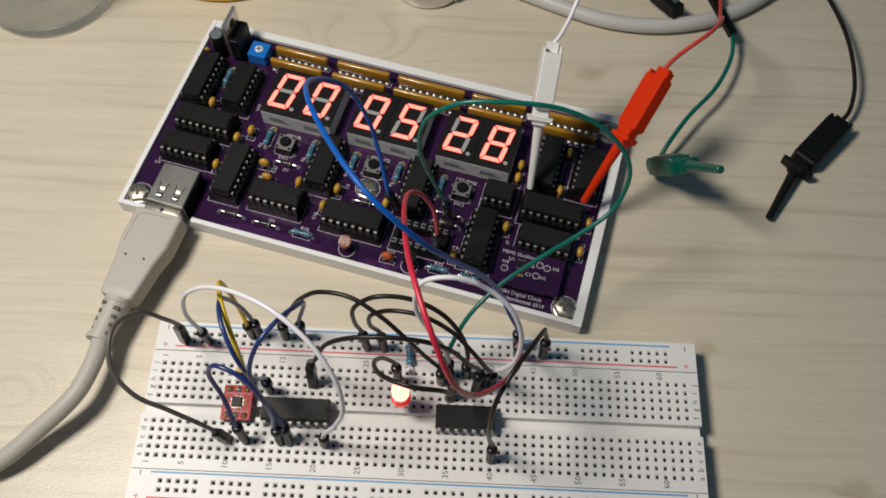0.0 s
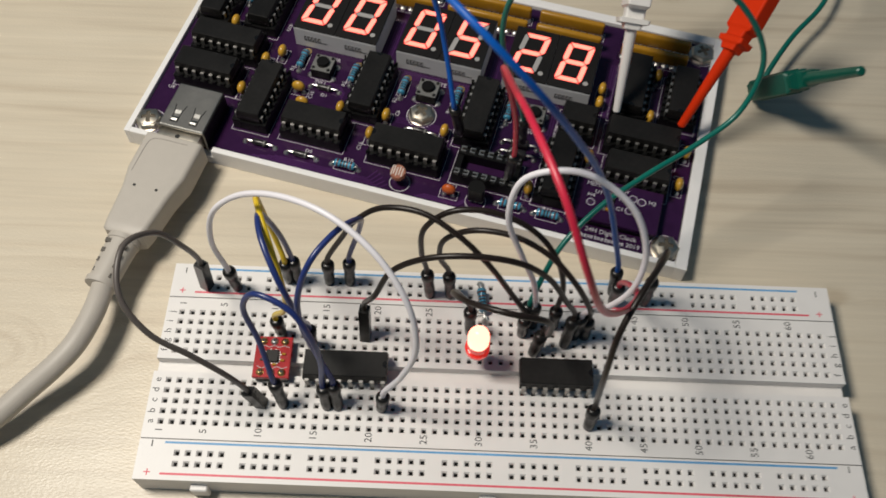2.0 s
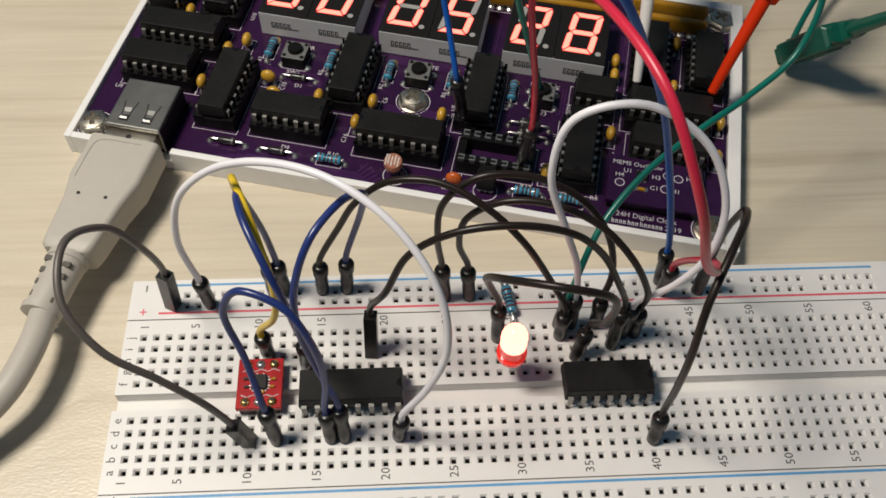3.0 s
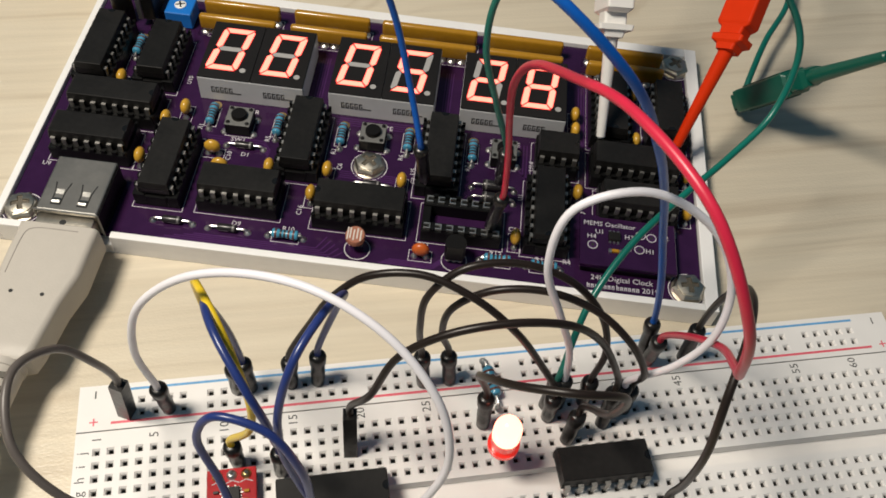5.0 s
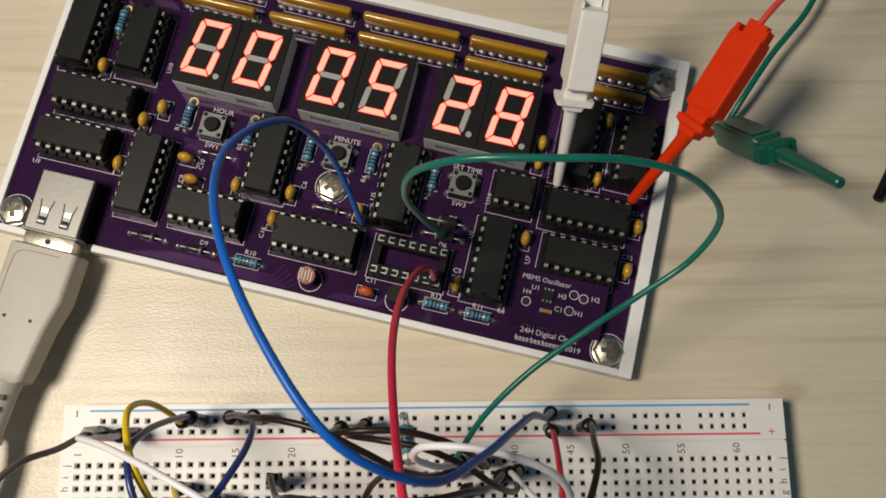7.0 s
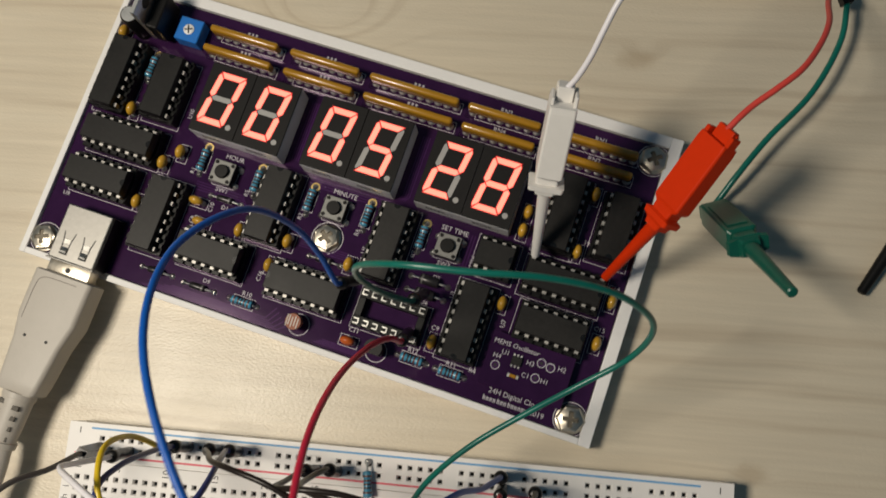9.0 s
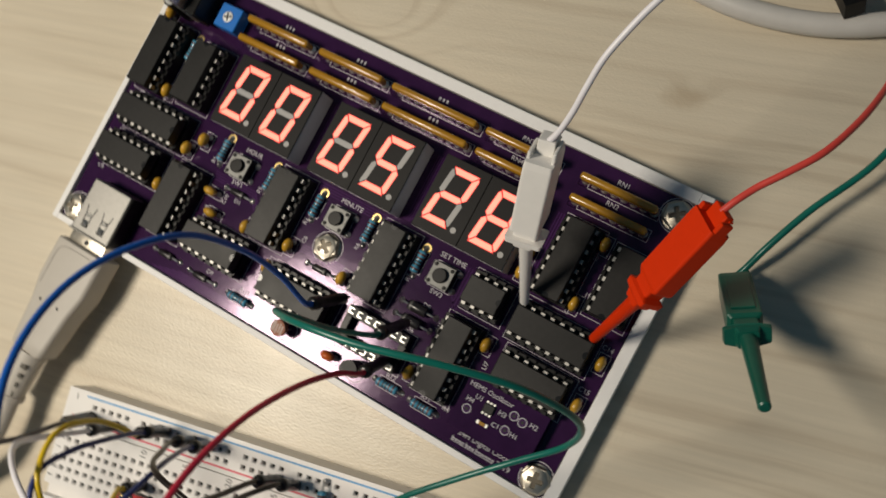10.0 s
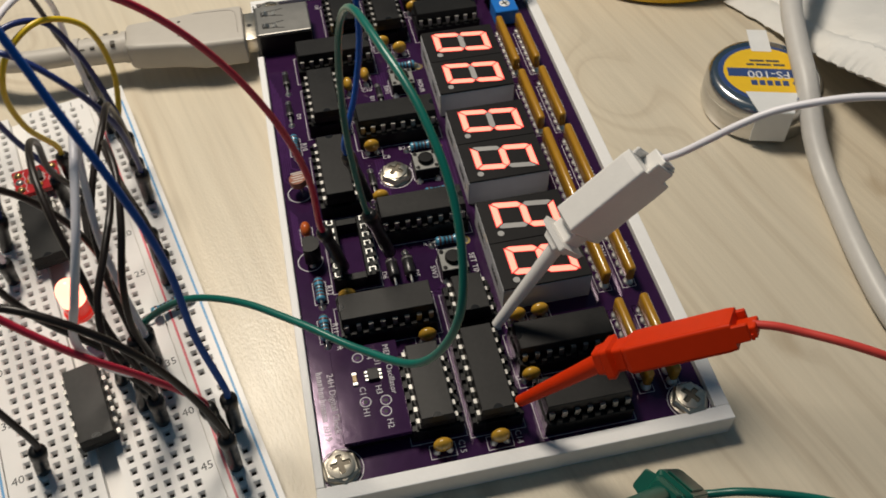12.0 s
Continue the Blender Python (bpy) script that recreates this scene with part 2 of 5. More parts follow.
GOLD = mat("gold_plate", (0.75, 0.55, 0.22), 0.3, 1.0, var=0.1)
LEDON = mat("led_lit_epoxy", (0.75, 0.05, 0.03), 0.2, var=0.03, emit=(1.0, 0.25, 0.15), power=4.6, coat=0.4)
LEDR = mat("led_red_epoxy", (0.65, 0.02, 0.015), 0.18, var=0.04, coat=0.5, emit=(1.0, 0.05, 0.03), power=0.35)
ORANGEF = mat("ldr_track", (0.60, 0.54, 0.49), 0.6, var=0.1, spec=0.15)
LDRF = mat("ldr_face", (0.34, 0.14, 0.09), 0.55, var=0.15, spec=0.15)
STEEL = mat("tin_can_steel", (0.62, 0.61, 0.60), 0.2, 1.0, var=0.1, scale=200)
LABY = mat("yellow_label", (0.80, 0.50, 0.02), 0.45, var=0.06)
LABN = mat("navy_label", (0.035, 0.07, 0.20), 0.4, var=0.1)
LABW = mat("white_label", (0.75, 0.75, 0.74), 0.45, var=0.04)
TISSUE = mat("white_tissue", (0.74, 0.725, 0.69), 0.9, var=0.05, scale=150, bump=1.0, bscale=420)
SPOOLY = mat("yellow_spool_plastic", (0.75, 0.45, 0.01), 0.4, var=0.06)
GLASS = mat("clear_glass", (0.97, 0.98, 0.97), 0.03, var=0.01, trans=1.0, alpha=0.5)

# the copper under the mask colours what the board mirrors
for m in (PCB, PCBT):
    m.node_tree.nodes["Principled BSDF"].inputs["Specular Tint"].default_value = (0.92, 0.72, 0.96, 1)


# ---- mesh helpers, all in millimetres ----
def P(x=0, y=0, z=0, rz=0, rx=0, ry=0):
    return pose(x * MM, y * MM, z * MM, rx, ry, rz)


def thing(name, label, category, m=None, group="", kind=""):
    ob = new(name)
    ob.empty_display_size = 0.005
    tagged(ob, label, category, group, kind)
    ob.matrix_basis = m or Matrix()
    return ob


def mesh_of(bm, *materials, smooth=False, name="mesh"):
    me = bpy.data.meshes.new(name)
    bmesh.ops.recalc_face_normals(bm, faces=bm.faces)
    bm.to_mesh(me)
    bm.free()
    me.transform(Matrix.Scale(MM, 4))
    for x in materials:
        me.materials.append(x)
    if smooth:
        me.shade_smooth()
        me.set_sharp_from_angle(angle=radians(38))
    return me


def piece(name, me, parent, m=None, label=""):
    ob = new(name, me)
    ob.parent = parent
    ob.matrix_basis = m or Matrix()
    if label:
        ob["label"] = label
    return ob


def part(name, bm, material, parent, label="", m=None, smooth=False):
    mats = material if isinstance(material, tuple) else (material,)
    return piece(name, mesh_of(bm, *mats, smooth=smooth, name=name), parent, m, label)


def B():
    return bmesh.new()


def box(bm, a, b, bevel=0.0, seg=2, taper=0.0, mi=0):
    x0, y0, z0 = a
    x1, y1, z1 = b
    t = taper
    v = [bm.verts.new(p) for p in ((x0, y0, z0), (x1, y0, z0), (x1, y1, z0), (x0, y1, z0), (x0 + t, y0 + t, z1), (x1 - t, y0 + t, z1), (x1 - t, y1 - t, z1), (x0 + t, y1 - t, z1))]
    fs = [bm.faces.new([v[i] for i in q]) for q in ((3, 2, 1, 0), (4, 5, 6, 7), (0, 1, 5, 4), (1, 2, 6, 5), (2, 3, 7, 6), (3, 0, 4, 7))]
    for q in fs:
        q.material_index = mi
    if bevel:
        es = list({e for q in fs for e in q.edges})
        bmesh.ops.bevel(bm, geom=es, offset=bevel, segments=seg, affect="EDGES", profile=0.5)
    return fs


def lathe(bm, prof, seg=20, c=(0, 0, 0), m=None, mi=0, caps=True):
    """Turns a profile of (radius, height) round the upright through c."""
    rings = []
    for r, z in prof:
        ring = []
        for i in range(seg if r > 1e-6 else 1):
            a = 2 * math.pi * i / seg
            p = Vector((r * math.cos(a), r * math.sin(a), z))
            p = (m @ p) if m else p + Vector(c)
            ring.append(bm.verts.new(p))
        rings.append(ring)
    for s, t in zip(rings, rings[1:]):
        for i in range(seg):
            j = (i + 1) % seg
            q = [s[i % len(s)], s[j % len(s)], t[j % len(t)], t[i % len(t)]]
            q = list(dict.fromkeys(q))
            if len(q) > 2:
                bm.faces.new(q).material_index = mi
    for ring in (rings[0], rings[-1]):
        if caps and len(ring) > 2:
            bm.faces.new(ring).material_index = mi


def spline(pts, n=10):
    """A smooth curve through points."""
    p = [Vector(q) for q in pts]
    p = [2 * p[0] - p[1], *p, 2 * p[-1] - p[-2]]
    out = []
    for a, b, c, d in zip(p, p[1:], p[2:], p[3:]):
        ta, tb, tc = max((b - a).length, 1e-4) ** 0.5, max((c - b).length, 1e-4) ** 0.5, max((d - c).length, 1e-4) ** 0.5
        m1 = (tb * ((b - a) / ta - (c - a) / (ta + tb) + (c - b) / tb))
        m2 = (tb * ((c - b) / tb - (d - b) / (tb + tc) + (d - c) / tc))
        for i in range(n):
            t = i / n
            h = 2 * t**3 - 3 * t**2 + 1, t**3 - 2 * t**2 + t, -2 * t**3 + 3 * t**2, t**3 - t**2
            out.append(h[0] * b + h[1] * m1 + h[2] * c + h[3] * m2)
    out.append(p[-2])
    return out


def tube(bm, pts, r, seg=10, mi=0, square=False):
    """Sweeps a round section along pts; r is a number or one number a point."""
    pts = [Vector(p) for p in pts]
    rs = r if isinstance(r, (list, tuple)) else [r] * len(pts)
    d = (pts[1] - pts[0]).normalized()
    u = d.orthogonal().normalized()
    if square:
        u = Vector((0, 0, 1)).cross(d)
        u = u.normalized() if u.length > 0.05 else d.orthogonal().normalized()
        u = Matrix.Rotation(radians(45), 3, d) @ u
        seg = 4
    rings = []
    for i, p in enumerate(pts):
        t = (pts[min(i + 1, len(pts) - 1)] - pts[max(i - 1, 0)]).normalized()
        u = (u - u.dot(t) * t).normalized()
        w = t.cross(u)
        rings.append([bm.verts.new(p + rs[i] * (math.cos(2 * math.pi * k / seg) * u + math.sin(2 * math.pi * k / seg) * w)) for k in range(seg)])
    for a, b in zip(rings, rings[1:]):
        for k in range(seg):
            bm.faces.new((a[k], a[(k + 1) % seg], b[(k + 1) % seg], b[k])).material_index = mi
    bm.faces.new(rings[0][::-1]).material_index = mi
    bm.faces.new(rings[-1]).material_index = mi


def prism(bm, outline, z0, z1, mi=0):
    lo = [bm.verts.new((x, y, z0)) for x, y in outline]
    hi = [bm.verts.new((x, y, z1)) for x, y in outline]
    bm.faces.new(lo[::-1]).material_index = mi
    bm.faces.new(hi).material_index = mi
    for i in range(len(lo)):
        j = (i + 1) % len(lo)
        bm.faces.new((lo[i], lo[j], hi[j], hi[i])).material_index = mi


def text_mesh(words, size, material, align="CENTER"):
    cu = bpy.data.curves.new("lettering", "FONT")
    cu.body, cu.size, cu.align_x, cu.align_y, cu.resolution_u = words, size * MM * 1.38, align, "CENTER", 2
    cu.extrude = 0.01 * MM
    ob = new("lettering", cu)
    me = bpy.data.meshes.new_from_object(ob.evaluated_get(bpy.context.evaluated_depsgraph_get()))
    bpy.data.objects.remove(ob)
    me.materials.clear()
    me.materials.append(material)
    return me


LETTERS = {}


def write(words, x, y, z, size, material, parent, rz=0, align="CENTER"):
    k = (words, size, material.name, align)
    if k not in LETTERS:
        LETTERS[k] = text_mesh(words, size, material, align)
    return piece("lettering", LETTERS[k], parent, P(x, y, z, rz))


# ---- table ----
bm = B()
box(bm, (-700, -500, -25), (900, 700, 0), 1.0)
table = part("table_top", bm, WOOD, None)
tagged(table, "pale wood-grain table top with a few brown knots", "table", kind="structure")

# ---- digital clock: tray, board and everything soldered to it ----
clock = thing("digital_clock", "purple circuit board clock in a white tray with lit red digits", "clock", P(-20.78, 88.38, 0, -13.89))
Z0 = 5.0
bm = B()
box(bm, (-3.62, -3.72, 0), (150.52, 74.02, 3.2))
tray = part("tray", bm, CASE, clock, "white printed plastic tray")
for a, c, top in (((-5.3, -5.4), (-3.6, 77.0), 6.1), ((150.5, -5.4), (153.6, 77.0), 6.1), ((-3.6, 74.0), (150.5, 77.0), 6.1), ((-3.6, -5.4), (4.5, -3.7), 6.1), ((4.5, -5.4), (21.0, -3.7), 3.2), ((21.0, -5.4), (150.5, -3.7), 6.1)):
    bm = B()
    box(bm, (*a, 0), (*c, top), 0.22)
    part("rim", bm, CASE, tray)
bm = B()
box(bm, (-3.4, -3.5, 3.4), (150.3, 73.8, Z0), 0.12, 1)
board = part("circuit_board", bm, PCB, clock, "purple printed circuit board")


# silkscreen lines
def outline(bm, x0, y0, x1, y1, z=Z0, w=0.14):
    h = 0.025
    for a, b in (((x0, y0), (x1, y0 + w)), ((x0, y1 - w), (x1, y1)), ((x0, y0 + w), (x0 + w, y1 - w)), ((x1 - w, y0 + w), (x1, y1 - w))):
        box(bm, (a[0], a[1], z), (b[0], b[1], z + h))


def ring(bm, x, y, r, z=Z0, w=0.2, seg=24):
    for i in range(seg):
        a, b = 2 * math.pi * i / seg, 2 * math.pi * (i + 1) / seg
        q = [bm.verts.new((x + rr * math.cos(t), y + rr * math.sin(t), z + 0.03)) for rr, t in ((r - w, a), (r, a), (r, b), (r - w, b))]
        bm.faces.new(q)


# chips: u, v, turn, pins, where the notch is
CHIPS = ((3.4, 48.4, 90, 16), (17.9, 48.4, 90, 14), (11.6, 31.8, 0, 16), (10.2, 20.0, 0, 14), (28.5, 15.2, 90, 16), (46.3, 10.2, 0, 14), (57.1, 27.0, 90, 16),
         (73.3, 9.5, 180, 16), (89.5, 27.1, 90, 16), (115.2, 14.4, 270, 16), (116.9, 32.1, 0, 8), (135.2, 31.0, 0, 16), (135.7, 19.4, 0, 14), (129.9, 48.4, 270, 16), (143.7, 48.6, 270, 14))
silk = B()
for u, v, turn, n in CHIPS + ((96.2, 9.6, 0, 14),):
    a, b = (n / 2 * 2.54 / 2 + 0.8, 5.6) if turn % 180 == 0 else (5.6, n / 2 * 2.54 / 2 + 0.8)
    outline(silk, u - a, v - b, u + a, v + b)

CHIPMESH = {}


def chip_meshes(n):
    if n in CHIPMESH:
        return CHIPMESH[n]
    half = n / 2 * 2.54 / 2
    L = half - 0.35
    bm = B()
    box(bm, (-L, -3.3, 0), (L, 3.3, 1.6), 0.0, taper=-0.12)
    box(bm, (-L - 0.12, -3.42, 1.6), (L + 0.12, 3.42, 3.5), 0.12, 1, taper=0.22)
    body = mesh_of(bm, CHIP, name="chip_body")
    bm = B()
    prism(bm, [(L - 0.08, -0.95)] + [(L - 0.08 - 1.05 * math.cos(radians(a)), 0.95 * math.sin(radians(a))) for a in range(-75, 76, 15)] + [(L - 0.08, 0.95)], 3.3, 3.52)
    dot = mesh_of(bm, NOTCH, name="chip_mark")
    bm = B()
    box(bm, (-0.5, 3.3, 1.45), (0.5, 4.05, 1.72))
    box(bm, (-0.5, 3.78, -0.3), (0.5, 4.05, 1.46))
    box(bm, (-0.24, 3.8, -1.7), (0.24, 4.02, 0.36))
    pin = mesh_of(bm, PINM, name="chip_pin")
    bm = B()
    for s in (-1, 1):
        y0, y1 = sorted((s * 2.35, s * 5.05))
        box(bm, (-half, y0, -4.2), (half, y1, -0.45), 0.15, 1)
        for k in range(n // 2):
            x = (k - (n / 2 - 1) / 2) * 2.54
            ya, yb = sorted((s * 4.3, s * 5.05))
            box(bm, (x + 0.72, ya, -0.46), (x + 1.82 if k < n // 2 - 1 else x + 1.27, yb, 0.45))
    for x in (-half + 0.9, half - 0.9):
        box(bm, (x - 0.9, -2.36, -4.2), (x + 0.9, 2.36, -0.9), 0.1, 1)
    sock = mesh_of(bm, SOCK, TIN, name="chip_socket")
    CHIPMESH[n] = body, dot, pin, sock
    return CHIPMESH[n]


def chip(parent, u, v, z, turn, n, socket=True, name="chip"):
    body, dot, pin, sock = chip_meshes(n)
    c = piece(name, body, parent, P(u, v, z, turn))
    piece("index_mark", dot, c)
    for k in range(n // 2):
        x = (k - (n / 2 - 1) / 2) * 2.54
        for r in (0, 180):
            piece("pin", pin, c, P(x, 0, 0, r))
    if socket:
        piece("socket", sock, c, None, "black chip socket")
    return c


for u, v, turn, n in CHIPS:
    chip(clock, u, v, Z0 + 4.2, turn, n)
es = piece("chip_socket", chip_meshes(14)[3], clock, P(96.2, 9.6, Z0 + 4.2), "empty black chip socket with bright contacts")
bm = B()
box(bm, (-0.75, 3.0, -0.5), (0.75, 3.35, 0.1), 0.05, 1)
box(bm, (-0.75, 4.25, -0.5), (0.75, 4.55, 0.2), 0.05, 1)
box(bm, (-0.75, 3.3, -0.5), (-0.45, 4.3, 0.05), 0.05, 1)
CONTACT = mesh_of(bm, TIN, name="contact")
for k in range(7):
    for r in (0, 180):
        piece("contact", CONTACT, es, P((k - 3) * 2.54, 0, 0, r))


# displays
def digit_shapes():
    """Outlines of the seven segments, seen from above, leaning to the right."""
    W, H, t, g = 7.6, 14.4, 1.4, 0.2
    w, h = W / 2, H / 2

    def hor(y, s):
        k = t / 2
        if s == 0:
            return [(-w + k + g, y), (-w + t + g, y + k), (w - t - g, y + k), (w - k - g, y), (w - t - g, y - k), (-w + t + g, y - k)]
        return [(-w + g + 0.3, y + s * k), (w - g - 0.3, y + s * k), (w - t - g, y - s * k), (-w + t + g, y - s * k)]

    def ver(x, s, up):
        y1, y0 = up * (h - g - 0.25), up * (g + 0.05)
        xo, xi = s * w, s * (w - t)
        return [(xo, y1 - up * 0.5), (xo - s * 0.35, y1), (xi, y1 - up * (t - 0.1)), (xi, y0 + up * t / 2), (s * (w - t / 2), y0), (xo, y0 + up * t / 2)]

    segs = {"a": hor(h - t / 2, 1), "d": hor(-h + t / 2, -1), "g": hor(0, 0), "b": ver(w, 1, 1), "c": ver(w, 1, -1), "f": ver(w, -1, 1), "e": ver(w, -1, -1)}
    return {k: [(x + y * 0.125, y) for x, y in s] for k, s in segs.items()}


LIT = {"0": "abcdef", "5": "afgcd", "2": "abged", "8": "abcdefg"}
SEGMESH = {}


def grown(s, g):
    """The outline s with every side moved out by g."""
    c = sum((Vector(p) for p in s), Vector((0, 0))) / len(s)
    lines = []
    for p, q in zip(s, s[1:] + s[:1]):
        p, q = Vector(p), Vector(q)
        n = Vector(((q - p).y, -(q - p).x)).normalized()
        n = n if n.dot(p - c) > 0 else -n
        lines.append((p + n * g, q - p))
    res = []
    for (p, d), (q, e) in zip(lines[-1:] + lines[:-1], lines):
        k = d.x * e.y - d.y * e.x
        f = ((q - p).x * e.y - (q - p).y * e.x) / k
        res.append(tuple(p + d * f))
    return res


for k, s in digit_shapes().items():
    for on, m in ((True, SEGON), (False, SEGOFF)):
        bm = B()
        prism(bm, s, 0, 0.06)
        if on:
            prism(bm, grown(s, 0.16), 0, 0.03, mi=1)
        SEGMESH[k, on] = mesh_of(bm, m, SEGRIM, name="segment")
bm = B()
lathe(bm, ((0.75, 0), (0.75, 0.06)), 18)
DOTMESH = mesh_of(bm, SEGOFF, name="decimal_point")
DTOP = 7.6
bm = B()
box(bm, (-12.75, -10.0, 0), (12.75, 9.5, DTOP - 0.5), 0.15, 1)
DISP = mesh_of(bm, GREY, name="display_module")
bm = B()
box(bm, (-12.7, -9.95, DTOP - 0.52), (-0.05, 9.45, DTOP), 0.1, 1)
box(bm, (0.05, -9.95, DTOP - 0.52), (12.7, 9.45, DTOP), 0.1, 1)
DFACE = mesh_of(bm, FACE, name="face_plate")
bm = B()
for x0, x1, z0, z1 in ((-0.42, 0.42, -0.95, -0.62), (-0.42, 0.42, 0.62, 0.95), (-0.42, -0.12, -0.62, 0.62), (0.14, 0.42, -0.62, 0.15)):
    box(bm, (x0, -10.06, z0), (x1, -9.99, z1))
DMARK = mesh_of(bm, INK, name="printed_bar")
bm = B()
box(bm, (-1.0, -10.06, -0.16), (1.0, -9.99, 0.16))
DLINE = mesh_of(bm, INK, name="printed_line")
for u, digits in ((42.2, "00"), (73.8, "05"), (105.5, "28")):
    d = piece("display_module", DISP, clock, P(u, 49.1, Z0), "two-digit display with grey sides and black face")
    piece("face_plate", DFACE, d)
    for x in (-6.3, 6.3):
        piece("printed_line", DLINE, d, P(x + 2.8, 0, 2.9))
        for i in range(5):
            piece("printed_bar", DMARK, d, P(x - 3.0 + i * 1.08, 0, 3.6))
    for x, ch in zip((-6.75, 6.35), digits):
        for k in "abcdefg":
            piece("segment", SEGMESH[k, k in LIT[ch]], d, P(x - 0.1, 0.1, DTOP), "lit red segment" if k in LIT[ch] else "unlit grey segment")
        piece("decimal_point", DOTMESH, d, P(x + 4.3, -6.7, DTOP))


# resistor networks
def sip(u, v, n):
    L = n * 2.54 / 2 - 0.25
    bm = B()
    box(bm, (-L, -0.95, 1.3), (L, 0.95, 5.8), 0.75, 3)
    s = part("resistor_network", bm, OCHRE, clock, m=P(u, v, Z0), smooth=True)
    for k in range(n):
        x = (k - (n - 1) / 2) * 2.54
        piece("pin", SIPPIN, s, P(x, 0, 0))
    outline(silk, u - L - 0.6, v - 1.7, u + L + 0.6, v + 1.5)
    outline(silk, u - L - 0.6, v - 1.7, u - L + 2.0, v + 1.5)


bm = B()
box(bm, (-0.25, -0.15, 0), (0.25, 0.15, 1.4))
lathe(bm, ((1.2, 0), (1.05, 0.35), (0.3, 0.9)), 12)
SIPPIN = mesh_of(bm, TIN, name="lead")
for v in (68.2, 62.6):
    for u, n in ((33.6, 8), (57.1, 8), (82.6, 10), (107.6, 8), (133.6, 8)):
        sip(u, v, n)


# small soldered parts
def ceramic(u, v, turn=90, m=CAPY, z=Z0):
    bm = B()
    lathe(bm, [(1.95 * math.sin(math.pi * i / 10), -1.95 * math.cos(math.pi * i / 10)) for i in range(11)], 16)
    bmesh.ops.scale(bm, vec=(1, 0.62, 0.95), verts=bm.verts)
    bmesh.ops.translate(bm, vec=(0, 0, 2.6), verts=bm.verts)
    c = part("ceramic_capacitor", bm, m, clock, m=P(u, v, z, turn), smooth=True)
    for x in (-1.27, 1.27):
        piece("lead", LEAD, c, P(x, 0, 0))
    a, b = (1.5, 2.6) if turn == 90 else (2.6, 1.5)
    outline(silk, u - a, v - b, u + a, v + b, z)


bm = B()
tube(bm, ((0, 0, 0), (0, 0, 1.3)), 0.28, 8)
lathe(bm, ((0.8, 0), (0.7, 0.2), (0.3, 0.7)), 12)
LEAD = mesh_of(bm, TIN, name="lead")
for u, v in ((10.0, 40.6), (27.6, 33.4), (24.0, 29.2), (-0.7, 60.6), (21.4, 17.0), (50.8, 18.4), (61.6, 12.2), (81.4, 18.9), (64.1, 19.6), (108.4, 6.9), (121.2, 46.4), (121.3, 41.3), (136.1, 56.0), (136.1, 40.3), (122.2, 21.8), (148.0, 30.8), (147.5, 19.6)):
    ceramic(u, v)
for u, v in ((36.8, 22.2), (39.7, 17.2)):
    ceramic(u, v, 0)
ceramic(87.9, 0.3, 0, CAPO)


def axial(parent, name, a, b, z, body, r, L, bands=(), lead=TIN):
    """A lying part with wire ends at a and b and a bulged body between."""
    a, b = Vector((*a, 0)), Vector((*b, 0))
    d = (b - a).length
    rot = math.degrees(math.atan2(b.y - a.y, b.x - a.x))
    mid = (a + b) / 2
    X = Matrix.Rotation(radians(90), 4, "Y")
    bm = B()
    if body in (RESB,):
        prof = [(0.3, -L / 2 - 0.2), (r * 0.85, -L / 2), (r, -L / 2 + 0.35), (r, -L / 2 + 1.2), (r * 0.82, -L / 2 + 1.6), (r * 0.82, L / 2 - 1.6), (r, L / 2 - 1.2), (r, L / 2 - 0.35), (r * 0.85, L / 2), (0.3, L / 2 + 0.2)]
    else:
        prof = [(0.25, -L / 2 - 0.1), (r * 0.9, -L / 2), (r, -L / 2 + 0.25), (r, L / 2 - 0.25), (r * 0.9, L / 2), (0.25, L / 2 + 0.1)]
    lathe(bm, prof, 14, m=Matrix.Translation((0, 0, r + 0.15)) @ X)
    c = part(name, bm, body, parent, m=P(mid.x, mid.y, z, rot), smooth=True)
    zz = r + 0.15
    for s in (-1, 1):
        bm = B()
        tube(bm, spline(((s * (L / 2 - 0.2), 0, zz), (s * (d / 2 - 0.7), 0, zz), (s * (d / 2 - 0.12), 0, zz - 0.35), (s * d / 2, 0, -0.1)), 4), 0.28, 8)
        lathe(bm, ((0.85, 0.01), (0.75, 0.2), (0.3, 0.6)), 12, (s * d / 2, 0, 0))
        part("lead", bm, lead, c, smooth=True)
    for x, m in bands:
        bm = B()
        k = r * (1.03 if abs(x) > L / 2 - 1.3 else 0.86)
        lathe(bm, ((k, x - 0.22), (k, x + 0.22)), 14, m=Matrix.Translation((0, 0, zz)) @ X)
        part("colour_band", bm, m, c, smooth=True)
    return c


BANDS = ((-1.95, BANDR), (-0.85, BANDD), (0.0, BANDD), (0.85, BANDR), (1.95, BANDR))
